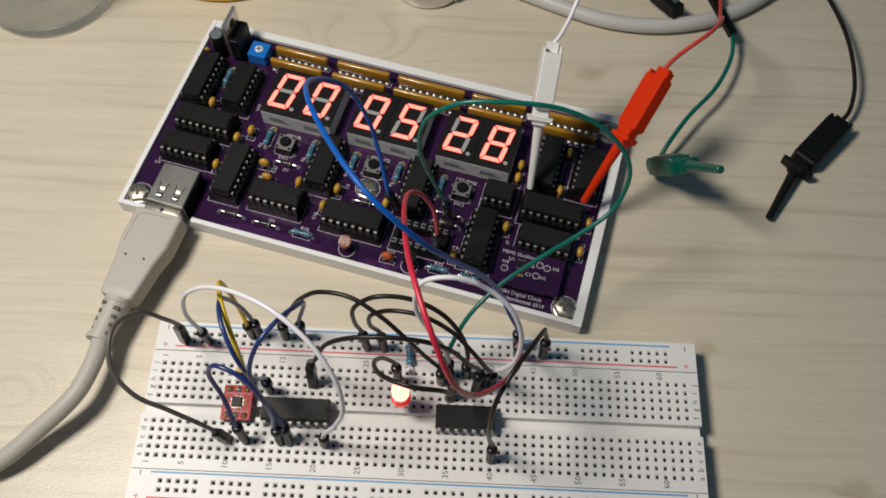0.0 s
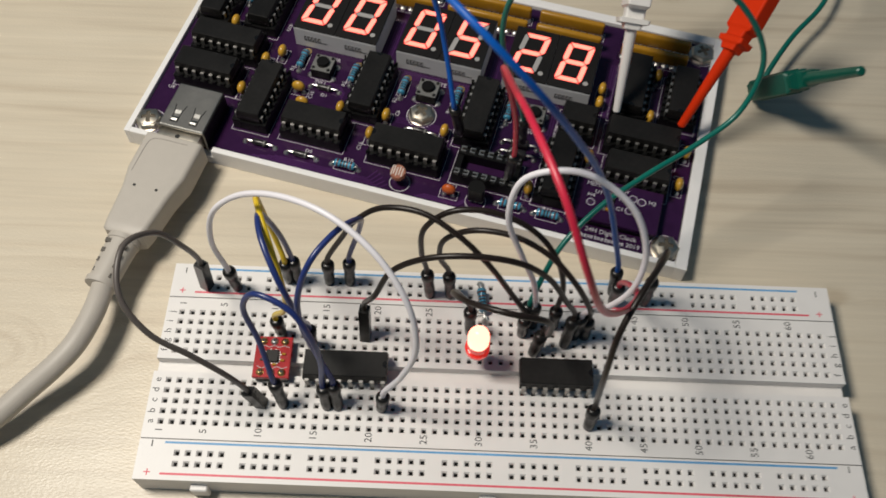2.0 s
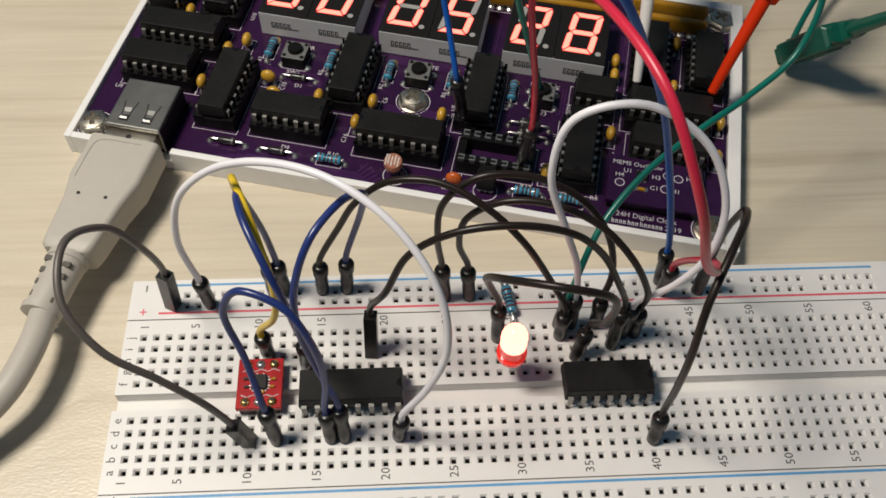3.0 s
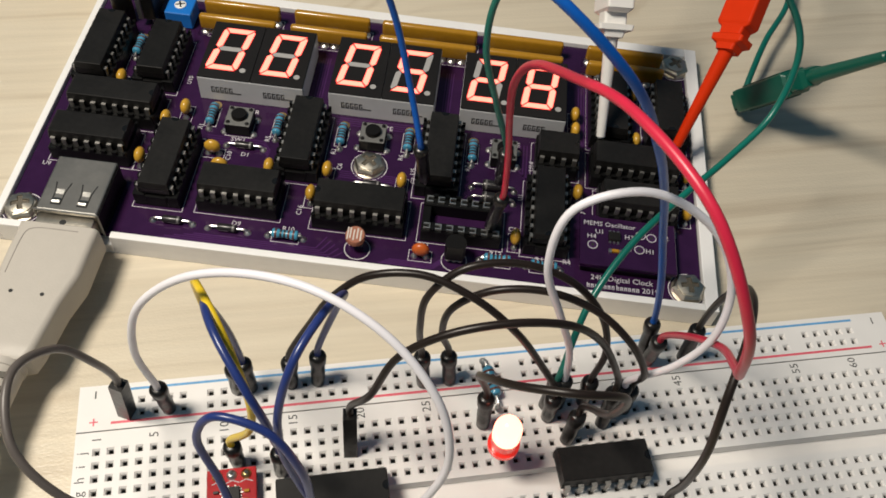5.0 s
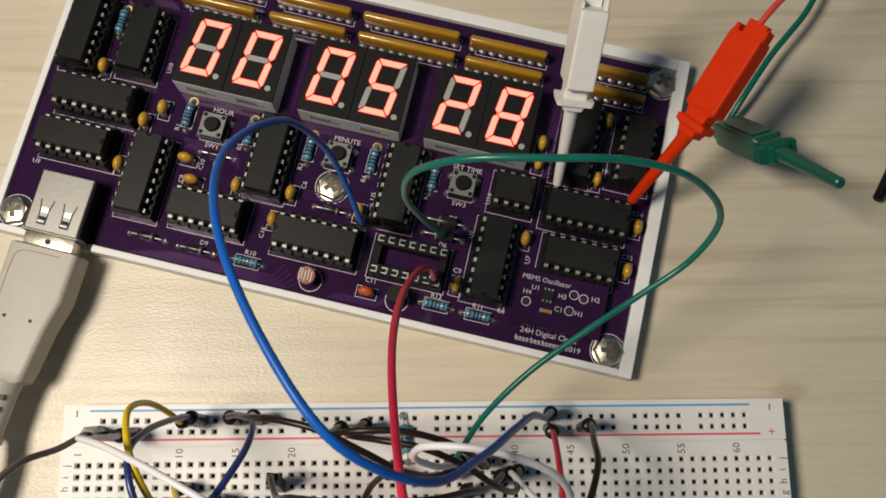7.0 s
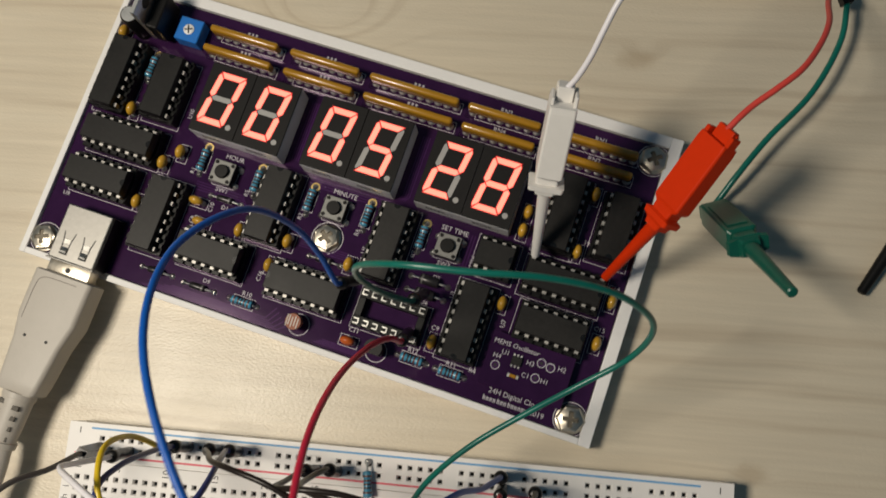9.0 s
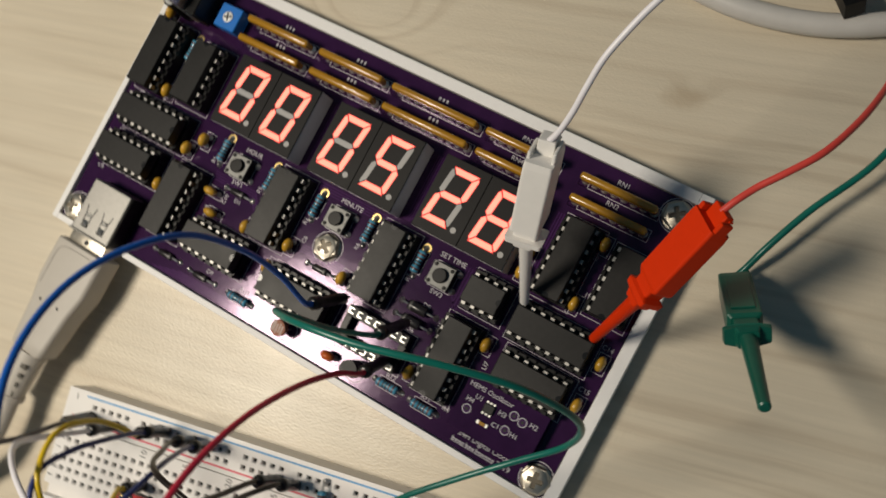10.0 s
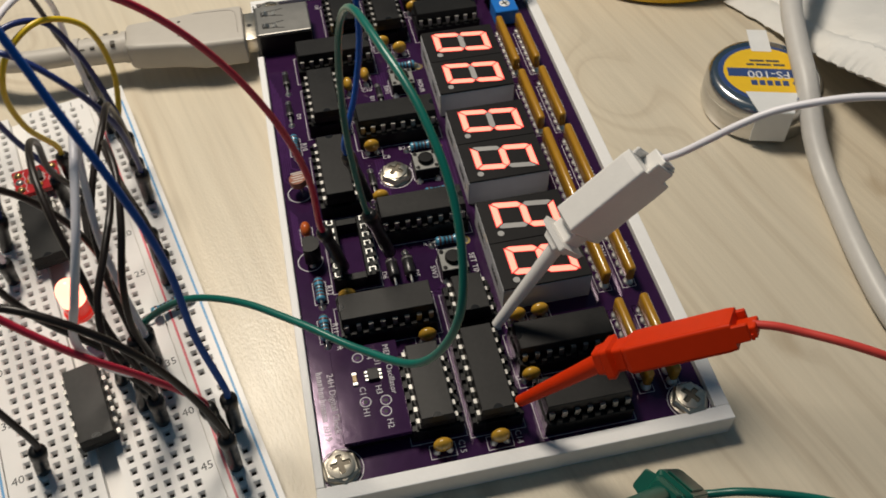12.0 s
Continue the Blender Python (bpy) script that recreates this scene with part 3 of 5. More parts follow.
for u, v, vert in ((10.2, 53.6, 1), (33.8, 33.4, 1), (50.0, 32.4, 1), (65.4, 32.0, 1), (81.4, 32.6, 1), (97.0, 31.8, 1), (58.0, 0.9, 0), (104.8, 1.2, 0), (115.1, 1.0, 0)):
    k = 3.9
    axial(clock, "resistor", (u, v - k) if vert else (u - k, v), (u, v + k) if vert else (u + k, v), Z0, RESB, 1.1, 5.6, BANDS)
    if vert:
        bm = B()
        lathe(bm, ((1.25, 0), (1.25, 0.06), (0.5, 0.08)), 16, (u, v + k, Z0))
        part("solder_pad", bm, GOLD, clock)
    outline(silk, *((u - 1.5, v - 3.1, u + 1.5, v + 3.1) if vert else (u - 3.1, v - 1.5, u + 3.1, v + 1.5)))
for u, v, m in ((32.9, 1.3, DIOG), (45.2, 0.9, DIOG), (43.5, 25.0, DIOG), (74.6, 18.0, DIOG), ):
    axial(clock, "diode", (u - 4.4, v), (u + 4.4, v), Z0, m, 0.85, 4.1, ((1.4, BANDS_GREY),), TIN)
for v in (21.5, 17.9):
    axial(clock, "diode", (97.6, v), (107.6, v), Z0, DIOG, 1.3, 5.0, ((-1.7, BANDS_GREY),), TIN)


def button(u, v):
    bm = B()
    box(bm, (-3, -3, 0.2), (3, 3, 3.3), 0.2, 1)
    b = part("push_button", bm, BLACKP, clock, "square tact switch with black plunger", P(u, v, Z0))
    bm = B()
    box(bm, (-3.0, -3.0, 3.31), (3.0, 3.0, 3.6), 0.1, 1)
    part("cover_plate", bm, PLATE, b)
    bm = B()
    lathe(bm, ((1.85, 3.55), (1.85, 4.5), (1.7, 4.7), (0, 4.72)), 24)
    part("plunger", bm, BLACKP, b, smooth=True)
    for x in (-2.25, 2.25):
        for y in (-2.25, 2.25):
            bm = B()
            lathe(bm, ((0.5, 3.6), (0.5, 3.75), (0.3, 3.82), (0, 3.82)), 12, (x, y, 0))
            part("rivet", bm, BLACKP, b)
    for x in (-3.3, 3.3):
        for y in (-2.25, 2.25):
            bm = B()
            box(bm, (x - 0.5, y - 0.35, 0), (x + 0.5, y + 0.35, 0.9), 0.1, 1)
            lathe(bm, ((0.9, 0.01), (0.8, 0.25), (0.3, 0.7)), 12, (x * 1.06, y, 0))
            part("terminal", bm, TIN, b)
    outline(silk, u - 3.2, v - 3.4, u + 3.2, v + 3.4)


for u, v in ((41.1, 31.5), (73.0, 31.5), (104.4, 31.3)):
    button(u, v)


def screw(u, v, turn):
    bm = B()
    lathe(bm, ((3.75, 0), (3.75, 0.2), (3.6, 0.3), (0, 0.3)), 28)
    s = part("screw", bm, CHROME, clock, "bright cross-head screw with hexagon flange", P(u, v, Z0, turn), smooth=True)
    bm = B()
    lathe(bm, ((3.7, 0.3), (3.75, 1.3), (3.3, 1.75), (2.7, 1.85)), 6)
    part("hexagon", bm, CHROME, s)
    bm = B()
    n, R = 96, 2.75
    rings = []
    for i in range(31):
        r = R * i / 30
        row = []
        for k in range(n if i else 1):
            a = 2 * math.pi * k / n
            x, y = r * math.cos(a), r * math.sin(a)
            z = 2.55 - 0.45 * (r / R) ** 2
            lo, hi = min(abs(x), abs(y)), max(abs(x), abs(y))
            z -= 1.1 * max(0.0, min(1.0, (0.55 - lo) / 0.14)) * max(0.0, min(1.0, (1.95 - hi) / 0.25))
            row.append(bm.verts.new((x, y, z)))
        rings.append(row)
    rings.append([bm.verts.new((v_.co.x, v_.co.y, 1.9)) for v_ in rings[-1]])
    for a, b in zip(rings, rings[1:]):
        for k in range(n):
            q = list(dict.fromkeys([a[k % len(a)], a[(k + 1) % n % len(a)], b[(k + 1) % n], b[k]]))
            bm.faces.new(q)
    head = part("cross_head", bm, CHROME, s, smooth=True)
    # dark cross filling the recess floor, painted shade
    bm = B()
    prism(bm, [(0.5, 0.5), (0.42, 1.8), (-0.42, 1.8), (-0.5, 0.5), (-1.8, 0.42), (-1.8, -0.42), (-0.5, -0.5), (-0.42, -1.8), (0.42, -1.8), (0.5, -0.5), (1.8, -0.42), (1.8, 0.42)], 1.4, 2.12)
    part("cross_recess", bm, RECESS, head)
    ring(silk, u, v, 4.3)


for u, v, a in ((0.1, 0.1, 20), (73.2, 23.9, 50), (147.1, -0.1, 8), (147.6, 69.8, 35)):
    screw(u, v, a)

# light sensor
bm = B()
lathe(bm, ((2.1, 0), (2.15, 0.2), (2.15, 1.5), (2.0, 1.8), (0, 1.85)), 24)
ldr = part("light_sensor", bm, LDRF, clock, "round light sensor with a wavy track", P(73.6, 0.6, Z0 + 3.4, 0, 7, 1), smooth=True)
bm = B()
box(bm, (-1.75, -1.5, 1.85), (-1.45, 1.5, 1.93))
for i in range(4):
    x = -1.2 + i * 0.75
    box(bm, (x, -1.5 if i % 2 else -1.1, 1.86), (x + 0.32, 1.1 if i % 2 else 1.5, 1.93))
part("track", bm, ORANGEF, ldr)
for x in (-1.3, 1.3):
    bm = B()
    tube(bm, ((x, 0, -3.5), (x, 0, 0.1)), 0.28, 8)
    part("lead", bm, TIN, ldr)
ring(silk, 74.0, 0.2, 2.9)

# transistor
bm = B()
prism(bm, [(2.3 * math.cos(radians(a)), 2.3 * math.sin(radians(a))) for a in range(-40, 221, 13)], 1.6, 6.3)
t92 = part("transistor", bm, BLACKP, clock, "black half-round transistor on three leads", P(95.4, 0.6, Z0), smooth=True)
for x in (-1.27, 0, 1.27):
    bm = B()
    tube(bm, ((x, 0, 0), (x, 0, 1.7)), 0.25, 8)
    lathe(bm, ((0.75, 0.01), (0.6, 0.2), (0.25, 0.5)), 12, (x, 0, 0))
    part("lead", bm, TIN, t92)
ring(silk, 95.4, 0.2, 2.9)

# electrolytic capacitor, regulator, trimmer
bm = B()
lathe(bm, ((2.6, 0.3), (2.6, 0.9), (2.4, 1.2), (2.6, 1.5), (2.6, 10.6), (2.4, 11.0), (2.1, 11.0)), 28)
elc = part("electrolytic_capacitor", bm, BLACKP, clock, "black can capacitor with bright top", P(3.7, 63.2, Z0), smooth=True)
bm = B()
lathe(bm, ((2.12, 10.8), (2.12, 11.06), (0, 11.06)), 24)
part("can_top", bm, TIN, elc, smooth=True)
bm = B()
box(bm, (-0.9, -5.1, 2.6), (0.4, 5.1, 18.6), 0.15, 1)
reg = part("voltage_regulator", bm, TIN, clock, "upright regulator with metal tab and black body", P(9.0, 66.3, Z0))
bm = B()
box(bm, (0.41, -5.0, 2.6), (3.7, 5.0, 11.6), 0.4, 2)
part("body", bm, BLACKP, reg)
bm = B()
lathe(bm, ((1.8, -0.02), (1.8, 1.36)), 20, m=Matrix.Translation((-0.93, 0, 15.4)) @ Matrix.Rotation(radians(90), 4, "Y"))
part("tab_hole", bm, HOLED, reg)
for y in (-2.54, 0, 2.54):
    bm = B()
    box(bm, (1.6, y - 0.4, 0), (2.1, y + 0.4, 2.7))
    part("lead", bm, TIN, reg)
bm = B()
box(bm, (-3.4, -3.3, 0.2), (3.4, 3.3, 4.9), 0.2, 1)
pot = part("trimmer", bm, POT, clock, "blue square trimmer with a pale cross-slotted adjuster", P(18.0, 65.8, Z0))
bm = B()
lathe(bm, ((1.5, 4.85), (1.5, 5.1), (1.3, 5.25), (0, 5.25)), 20)
kn = part("adjuster", bm, LABW, pot, smooth=True)
for a in (20, 110):
    bm = B()
    box(bm, (-1.2, -0.2, 5.2), (1.2, 0.2, 5.29))
    part("slot", bm, HOLED, kn, m=P(0, 0, 0, a))

# USB socket with its four spring windows
bm = B()
box(bm, (-6.5, -4.4, 0.2), (6.5, 10.4, 6.9), 0.35, 2)
usb = part("usb_socket", bm, SHELL, clock, "bright metal socket shell with spring windows", P(12.9, 0.2, Z0))
for x in (-2.8, 2.8):
    bm = B()
    for s in (-1, 1):
        prism(bm, [(s * 0.85, -2.6), (s * 1.12, -2.6), (s * 1.2, 0.6), (s * 1.75, 3.2), (s * 1.45, 3.2), (s * 0.9, 0.6)], 6.88, 6.94)
    box(bm, (-1.12, -2.85, 6.88), (1.12, -2.2, 6.935))
    part("spring_slot", bm, HOLED, usb, m=P(x, 0, 0))
    bm = B()
    v0 = [bm.verts.new(p) for p in ((-0.85, 1.2, 6.9), (0.85, 1.2, 6.9), (0.82, -0.6, 6.55), (-0.82, -0.6, 6.55), (0.82, -1.9, 7.15), (-0.82, -1.9, 7.15), (0.82, -2.4, 7.0), (-0.82, -2.4, 7.0))]
    bm.faces.new((v0[0], v0[1], v0[2], v0[3]))
    bm.faces.new((v0[3], v0[2], v0[4], v0[5]))
    bm.faces.new((v0[5], v0[4], v0[6], v0[7]))
    bmesh.ops.solidify(bm, geom=bm.faces[:], thickness=0.2)
    bmesh.ops.translate(bm, vec=(0, 0, 0.22), verts=bm.verts)
    part("spring", bm, TIN, usb, m=P(x, 0, 0))
bm = B()
for a, c in (((-6.9, -4.75, 6.6), (6.9, -4.3, 7.2)), ((-6.9, -4.75, -0.2), (-6.5, -4.3, 6.6)), ((6.5, -4.75, -0.2), (6.9, -4.3, 6.6))):
    box(bm, a, c, 0.12, 1)
part("flange", bm, SHELL, usb)
bm = B()
box(bm, (-6.9, -4.1, 0), (6.9, 10.6, 0.9), 0.1, 1)
box(bm, (6.52, -4.0, 0.3), (6.7, 10.2, 6.2))
part("insulator", bm, BLACKP, usb)

# raised oscillator module
bm = B()
box(bm, (122.6, 1.2, Z0 + 2.4), (144.0, 14.9, Z0 + 3.6), 0.1, 1)
osc = part("oscillator_module", bm, PCB, clock, "small raised purple circuit board")
bm = B()
box(bm, (123.2, 1.8, Z0), (143.4, 14.2, Z0 + 2.41), 0.1, 1)
part("spacer", bm, BLACKP, osc)
ZM = Z0 + 3.6
MODSILK = B()
for hx, hy in ((135.8, 6.6), (138.6, 10.2), (136.2, 10.6), (125.4, 6.6)):
    ring(MODSILK, hx, hy, 1.15, ZM)
    bm = B()
    lathe(bm, ((0.85, 0), (0.85, 0.04), (0.45, 0.05), (0.4, 0.0)), 18, (hx, hy, ZM))
    part("pad", bm, PCBT, osc)
    bm = B()
    lathe(bm, ((0.42, 0.02), (0.42, 0.06), (0, 0.06)), 14, (hx, hy, ZM))
    part("pad_hole", bm, HOLED, osc)
part("printed_rings", MODSILK, SILK, osc)
bm = B()
box(bm, (128.9, 8.0, ZM), (131.5, 10.2, ZM + 0.9), 0.1, 1)
part("oscillator_chip", bm, CHIP, osc)
for i in range(3):
    for y in (7.4, 10.2):
        bm = B()
        box(bm, (129.0 + i * 0.9, y, ZM), (129.5 + i * 0.9, y + 0.6, ZM + 0.3), 0.05, 1)
        part("solder_joint", bm, TIN, osc)
bm = B()
box(bm, (129.6, 4.9, ZM), (131.2, 5.7, ZM + 0.6), 0.08, 1)
part("tiny_capacitor", bm, OCHRE, osc)
for x in (128.9, 131.2):
    bm = B()
    box(bm, (x, 4.8, ZM), (x + 0.7, 5.8, ZM + 0.45), 0.1, 1)
    part("solder_joint", bm, TIN, osc)
for words, x, y in (("MEMS Oscillator", 129.2, 12.5), ("U1", 127.0, 10.3), ("H4", 125.2, 8.9), ("H3", 133.6, 9.6), ("H2", 141.4, 10.6), ("H1", 138.2, 6.4), ("C1", 133.3, 6.4)):
    write(words, x, y, ZM + 0.02, 1.25, SILK, osc)

# board lettering
for words, x, y, s, rz in (("24H Digital Clock", 132.6, 0.35, 1.38, 0), ("2019", 138.9, -1.75, 1.38, 0), ("HOUR", 41.8, 36.5, 1.35, 0), ("MINUTE", 73.8, 36.4, 1.35, 0), ("SET TIME", 104.6, 36.2, 1.35, 0),
                           ("SW1", 41.4, 27.2, 1.3, 0), ("SW3", 104.5, 26.9, 1.3, 0), ("R10", 58.2, 3.2, 1.25, 0), ("R12", 104.4, 3.3, 1.25, 0), ("R11", 114.7, 3.2, 1.25, 0), ("C9", 107.9, 10.6, 1.25, 0),
                           ("R4", 120.3, 3.4, 1.25, 0), ("C14", 147.8, 34.6, 1.25, 0), ("C15", 147.4, 23.4, 1.25, 0), ("RN1", 133.2, 71.0, 1.3, 0), ("RN2", 133.0, 65.4, 1.3, 0), ("RN3", 107.2, 71.0, 1.3, 0), ("RN4", 107.0, 65.4, 1.3, 0),
                           ("D5", 104.0, 23.0, 1.2, 0), ("D6", 103.0, 15.9, 1.2, 0), ("D1", 44.0, 22.9, 1.2, 0), ("U7", 124.0, 17.2, 1.25, 90), ("U1", 109.3, 20.2, 1.25, 90), ("U14", 111.4, 30.0, 1.25, 90), ("U5", 83.6, 24.0, 1.25, 90),
                           ("C10", 40.4, 22.0, 1.2, 90), ("C8", 36.6, 17.3, 1.2, 90), ("R1", 31.8, 30.0, 1.2, 90), ("R5", 48.2, 28.6, 1.2, 90), ("R2", 64.2, 27.2, 1.2, 90), ("R6", 80.2, 27.8, 1.2, 90), ("R7", 96.2, 27.0, 1.2, 90),
                           ("C2", 84.0, 21.2, 1.2, 90), ("C6", 66.4, 22.8, 1.2, 90), ("C11", 88.2, 3.4, 1.2, 0), ("U9", 0.6, 13.4, 1.2, 0), ("C16", 59.6, 8.8, 1.2, 90), ("20", 135.2, 52.4, 1.2, 0), ("19", 137.8, 43.6, 1.2, 0), ("D9", 46.6, 3.0, 1.2, 0), ("U10", 25.4, 44.6, 1.2, 90)):
    write(words, x, y, Z0 + 0.055, s, SILK, clock, rz)
# a line of lettering kept as plain bars
for x0, n in ((124.9, 4), (128.6, 3), (131.4, 6)):
    for i in range(n):
        x = x0 + i * 0.88
        top = -1.05 if i == 0 else -1.4
        box(silk, (x, -2.35, Z0), (x + 0.2, top, Z0 + 0.05))
        box(silk, (x + 0.4, -2.35, Z0), (x + 0.6, -1.4, Z0 + 0.05))
        box(silk, (x + 0.2, -1.65, Z0), (x + 0.4, -1.45, Z0 + 0.045))
for u in (33.6, 57.1, 82.6):
    for v in (71.0, 65.4):
        for i in range(3):
            box(silk, (u - 1.5 + i * 1.1, v - 0.45, Z0), (u - 0.95 + i * 1.1, v + 0.45, Z0 + 0.03))
# copper tracks under the mask
tracks = B()


def track(pts, w=0.3):
    for (x0, y0), (x1, y1) in zip(pts, pts[1:]):
        d = Vector((x1 - x0, y1 - y0))
        n = Vector((-d.y, d.x)).normalized() * w / 2
        q = [tracks.verts.new((x, y, Z0 + 0.035)) for x, y in ((x0 - n.x, y0 - n.y), (x1 - n.x, y1 - n.y), (x1 + n.x, y1 + n.y), (x0 + n.x, y0 + n.y))]
        lo = [tracks.verts.new((v.co.x, v.co.y, Z0 - 0.01)) for v in q]
        tracks.faces.new(q)
        for i in range(4):
            tracks.faces.new((q[i], lo[i], lo[(i + 1) % 4], q[(i + 1) % 4]))


for k in range(5):
    track(((30 + k * 2, -2.9 + k * 0.5), (69 - k, -2.9 + k * 0.5), (71 - k, -1.2 + k * 0.9)))
for k in range(4):
    track(((79 + k * 0.7, -2.6 + k * 0.4), (91, -2.6 + k * 0.4), (92.6, -1.0 + k * 0.4)))
    track(((106.5 + k * 0.8, 4.6), (106.5 + k * 0.8, 8.0 - k), (109.6, 11 - k)))
    track(((62.5, 38.2 - k * 0.7), (88.0, 38.2 - k * 0.7), (90.0, 36.2 - k * 0.7)))
    track(((108.5 + k * 0.8, 36.5), (108.5 + k * 0.8, 28.0 - k), (110.5, 25.5 - k)))
    track(((34.0, 27.6 - k * 0.7), (47.5, 27.6 - k * 0.7), (49.5, 25.0 - k * 0.7)))
    track(((66.6, 21.6 - k * 0.6), (80.0, 21.6 - k * 0.6)), 0.28)
    track(((122.4 + k * 0.7, 58.5), (122.4 + k * 0.7, 40.0), (124.0 + k * 0.7, 38.0)))
    track(((56.5 + k * 0.6, 58.0), (56.5 + k * 0.6, 41.0)))
    track(((88.4 + k * 0.6, 58.0), (88.4 + k * 0.6, 41.0), (87.4 + k * 0.6, 39.6)))
part("copper_pattern", tracks, PCBT, clock, "raised tracks under the purple mask")["kind"] = "stuff"
part("silkscreen_print", silk, SILK, clock, "white printed outlines")

# ---- USB plug and cable ----
cable = thing("usb_cable", "beige plug and cable pushed into the clock's socket", "cable", P(-20.78, 88.38, 0, -13.89))


def plug_body():
    """Rounded rectangular sections along the plug, wide at the socket and narrower behind the grip."""
    bm = B()
    rows = ((-7.6, 7.6, 3.7, 8.4), (-8.0, 8.2, 4.2, 8.4), (-19.5, 8.1, 4.3, 8.5), (-26.0, 6.7, 4.1, 8.7), (-36.0, 5.8, 4.0, 9.0), (-38.6, 5.4, 3.8, 9.2), (-39.3, 4.6, 3.3, 9.3))
    rings = []
    for v, w, h, z in rows:
        r = 1.3
        q = []
        for cx, cz, a0 in ((w - r, h - r, 0), (-w + r, h - r, 90), (-w + r, -h + r, 180), (w - r, -h + r, 270)):
            for k in range(5):
                a = radians(a0 + k * 22.5)
                q.append(bm.verts.new((13.0 + 0.02 * min(0, v + 19) + cx + r * math.cos(a), v, z + cz + r * math.sin(a))))
        rings.append(q)
    for a, b in zip(rings, rings[1:]):
        for k in range(len(a)):
            bm.faces.new((a[k], a[(k + 1) % len(a)], b[(k + 1) % len(a)], b[k]))
    bm.faces.new(rings[0])
    bm.faces.new(rings[-1])
    return bm


plug = part("plug", plug_body(), BEIGE, cable, "beige moulded plug", smooth=True)
bm = B()
box(bm, (6.9, -7.8, 6.2), (18.9, -4.2, 10.8), 0.25, 2)
shield = part("plug_shield", bm, CHROME, plug, "bright metal plug sleeve", smooth=True)
bm = B()
lathe(bm, ((0.7, 0), (0.7, 0.03), (0, 0.03)), 16, (12.7, -6.2, 10.8))
part("sleeve_hole", bm, HOLED, shield)
# moulded groove drawn as a thin line, its shade put into darker beige
bm = B()
tube(bm, spline([(12.9 + 4.6, -9.3, 12.62), (12.9 - 4.4, -9.6, 12.62), (12.9 - 5.6, -10.4, 12.62), (12.9 - 6.0, -12.0, 12.66), (12.9 - 6.1, -21.0, 12.78)], 6), 0.14, 6)
part("moulded_line", bm, mat("groove_shade", (0.33, 0.30, 0.27), 0.6), plug)
for x in (-3.1, 3.1):
    bm = B()
    lathe(bm, ((0.42, 0), (0.42, 0.06), (0, 0.06)), 14, (12.6 + x, -25.0, 12.83))
    part("dimple", bm, HOLED, plug)
bm = B()
lathe(bm, ((4.3, 0), (4.3, 1.4), (4.0, 1.5), (3.6, 12.6), (4.1, 12.7), (4.0, 14.2), (2.7, 14.4)), 24, m=Matrix.Translation((12.7, -39.2, 9.3)) @ Matrix.Rotation(radians(90), 4, "X"))
sr = part("strain_relief", bm, BEIGE, cable, "ribbed beige strain relief", smooth=True)
for i in range(4):
    for s, o in ((-1, 0), (1, 1.6)):
        bm = B()
        y = -42.0 - i * 2.7 - o * 0.5
        xa, xb = sorted((12.7 + s * 0.35, 12.7 + s * (2.9 - i * 0.12)))
        box(bm, (xa, y - 0.6, 10.6), (xb, y + 0.6, 13.0 - i * 0.27))
        part("relief_slot", bm, SLOT, sr)
bm = B()
# the cable runs off to the front left
inv = cable.matrix_basis.inverted()
tail = [inv @ Vector((x * MM, y * MM, z * MM)) / MM for x, y, z in ((-20.4, 28.5, 10.6), (-21.4, 23.0, 10.8), (-23.4, 17.0, 10.8), (-27.0, 12.0, 10.0), (-33.0, 6.0, 8.3), (-40.0, -1.0, 6.6), (-46.5, -5.2, 5.3), (-62, -11.5, 3.4), (-80, -15, 2.8), (-120, -20, 2.8), (-190, -24, 2.8))]
tube(bm, spline([(12.7, -50.0, 9.3), *tail], 8), 2.75, 16)
part("cable", bm, BEIGE, cable, smooth=True)

# ---- breadboard ----
bread = thing("breadboard", "white solderless breadboard with red and blue rail lines", "breadboard")
PT = 2.54
ROW = dict(zip("abcdefghij", (0, 1, 2, 3, 4, 7, 8, 9, 10, 11)))
RAILS = (37.74, 35.2, -7.26, -9.8)
TOPZ = 8.5


def hole(c, r):
    return ((c - 1) * PT, ROW[r] * PT if r in ROW else RAILS[int(r)])


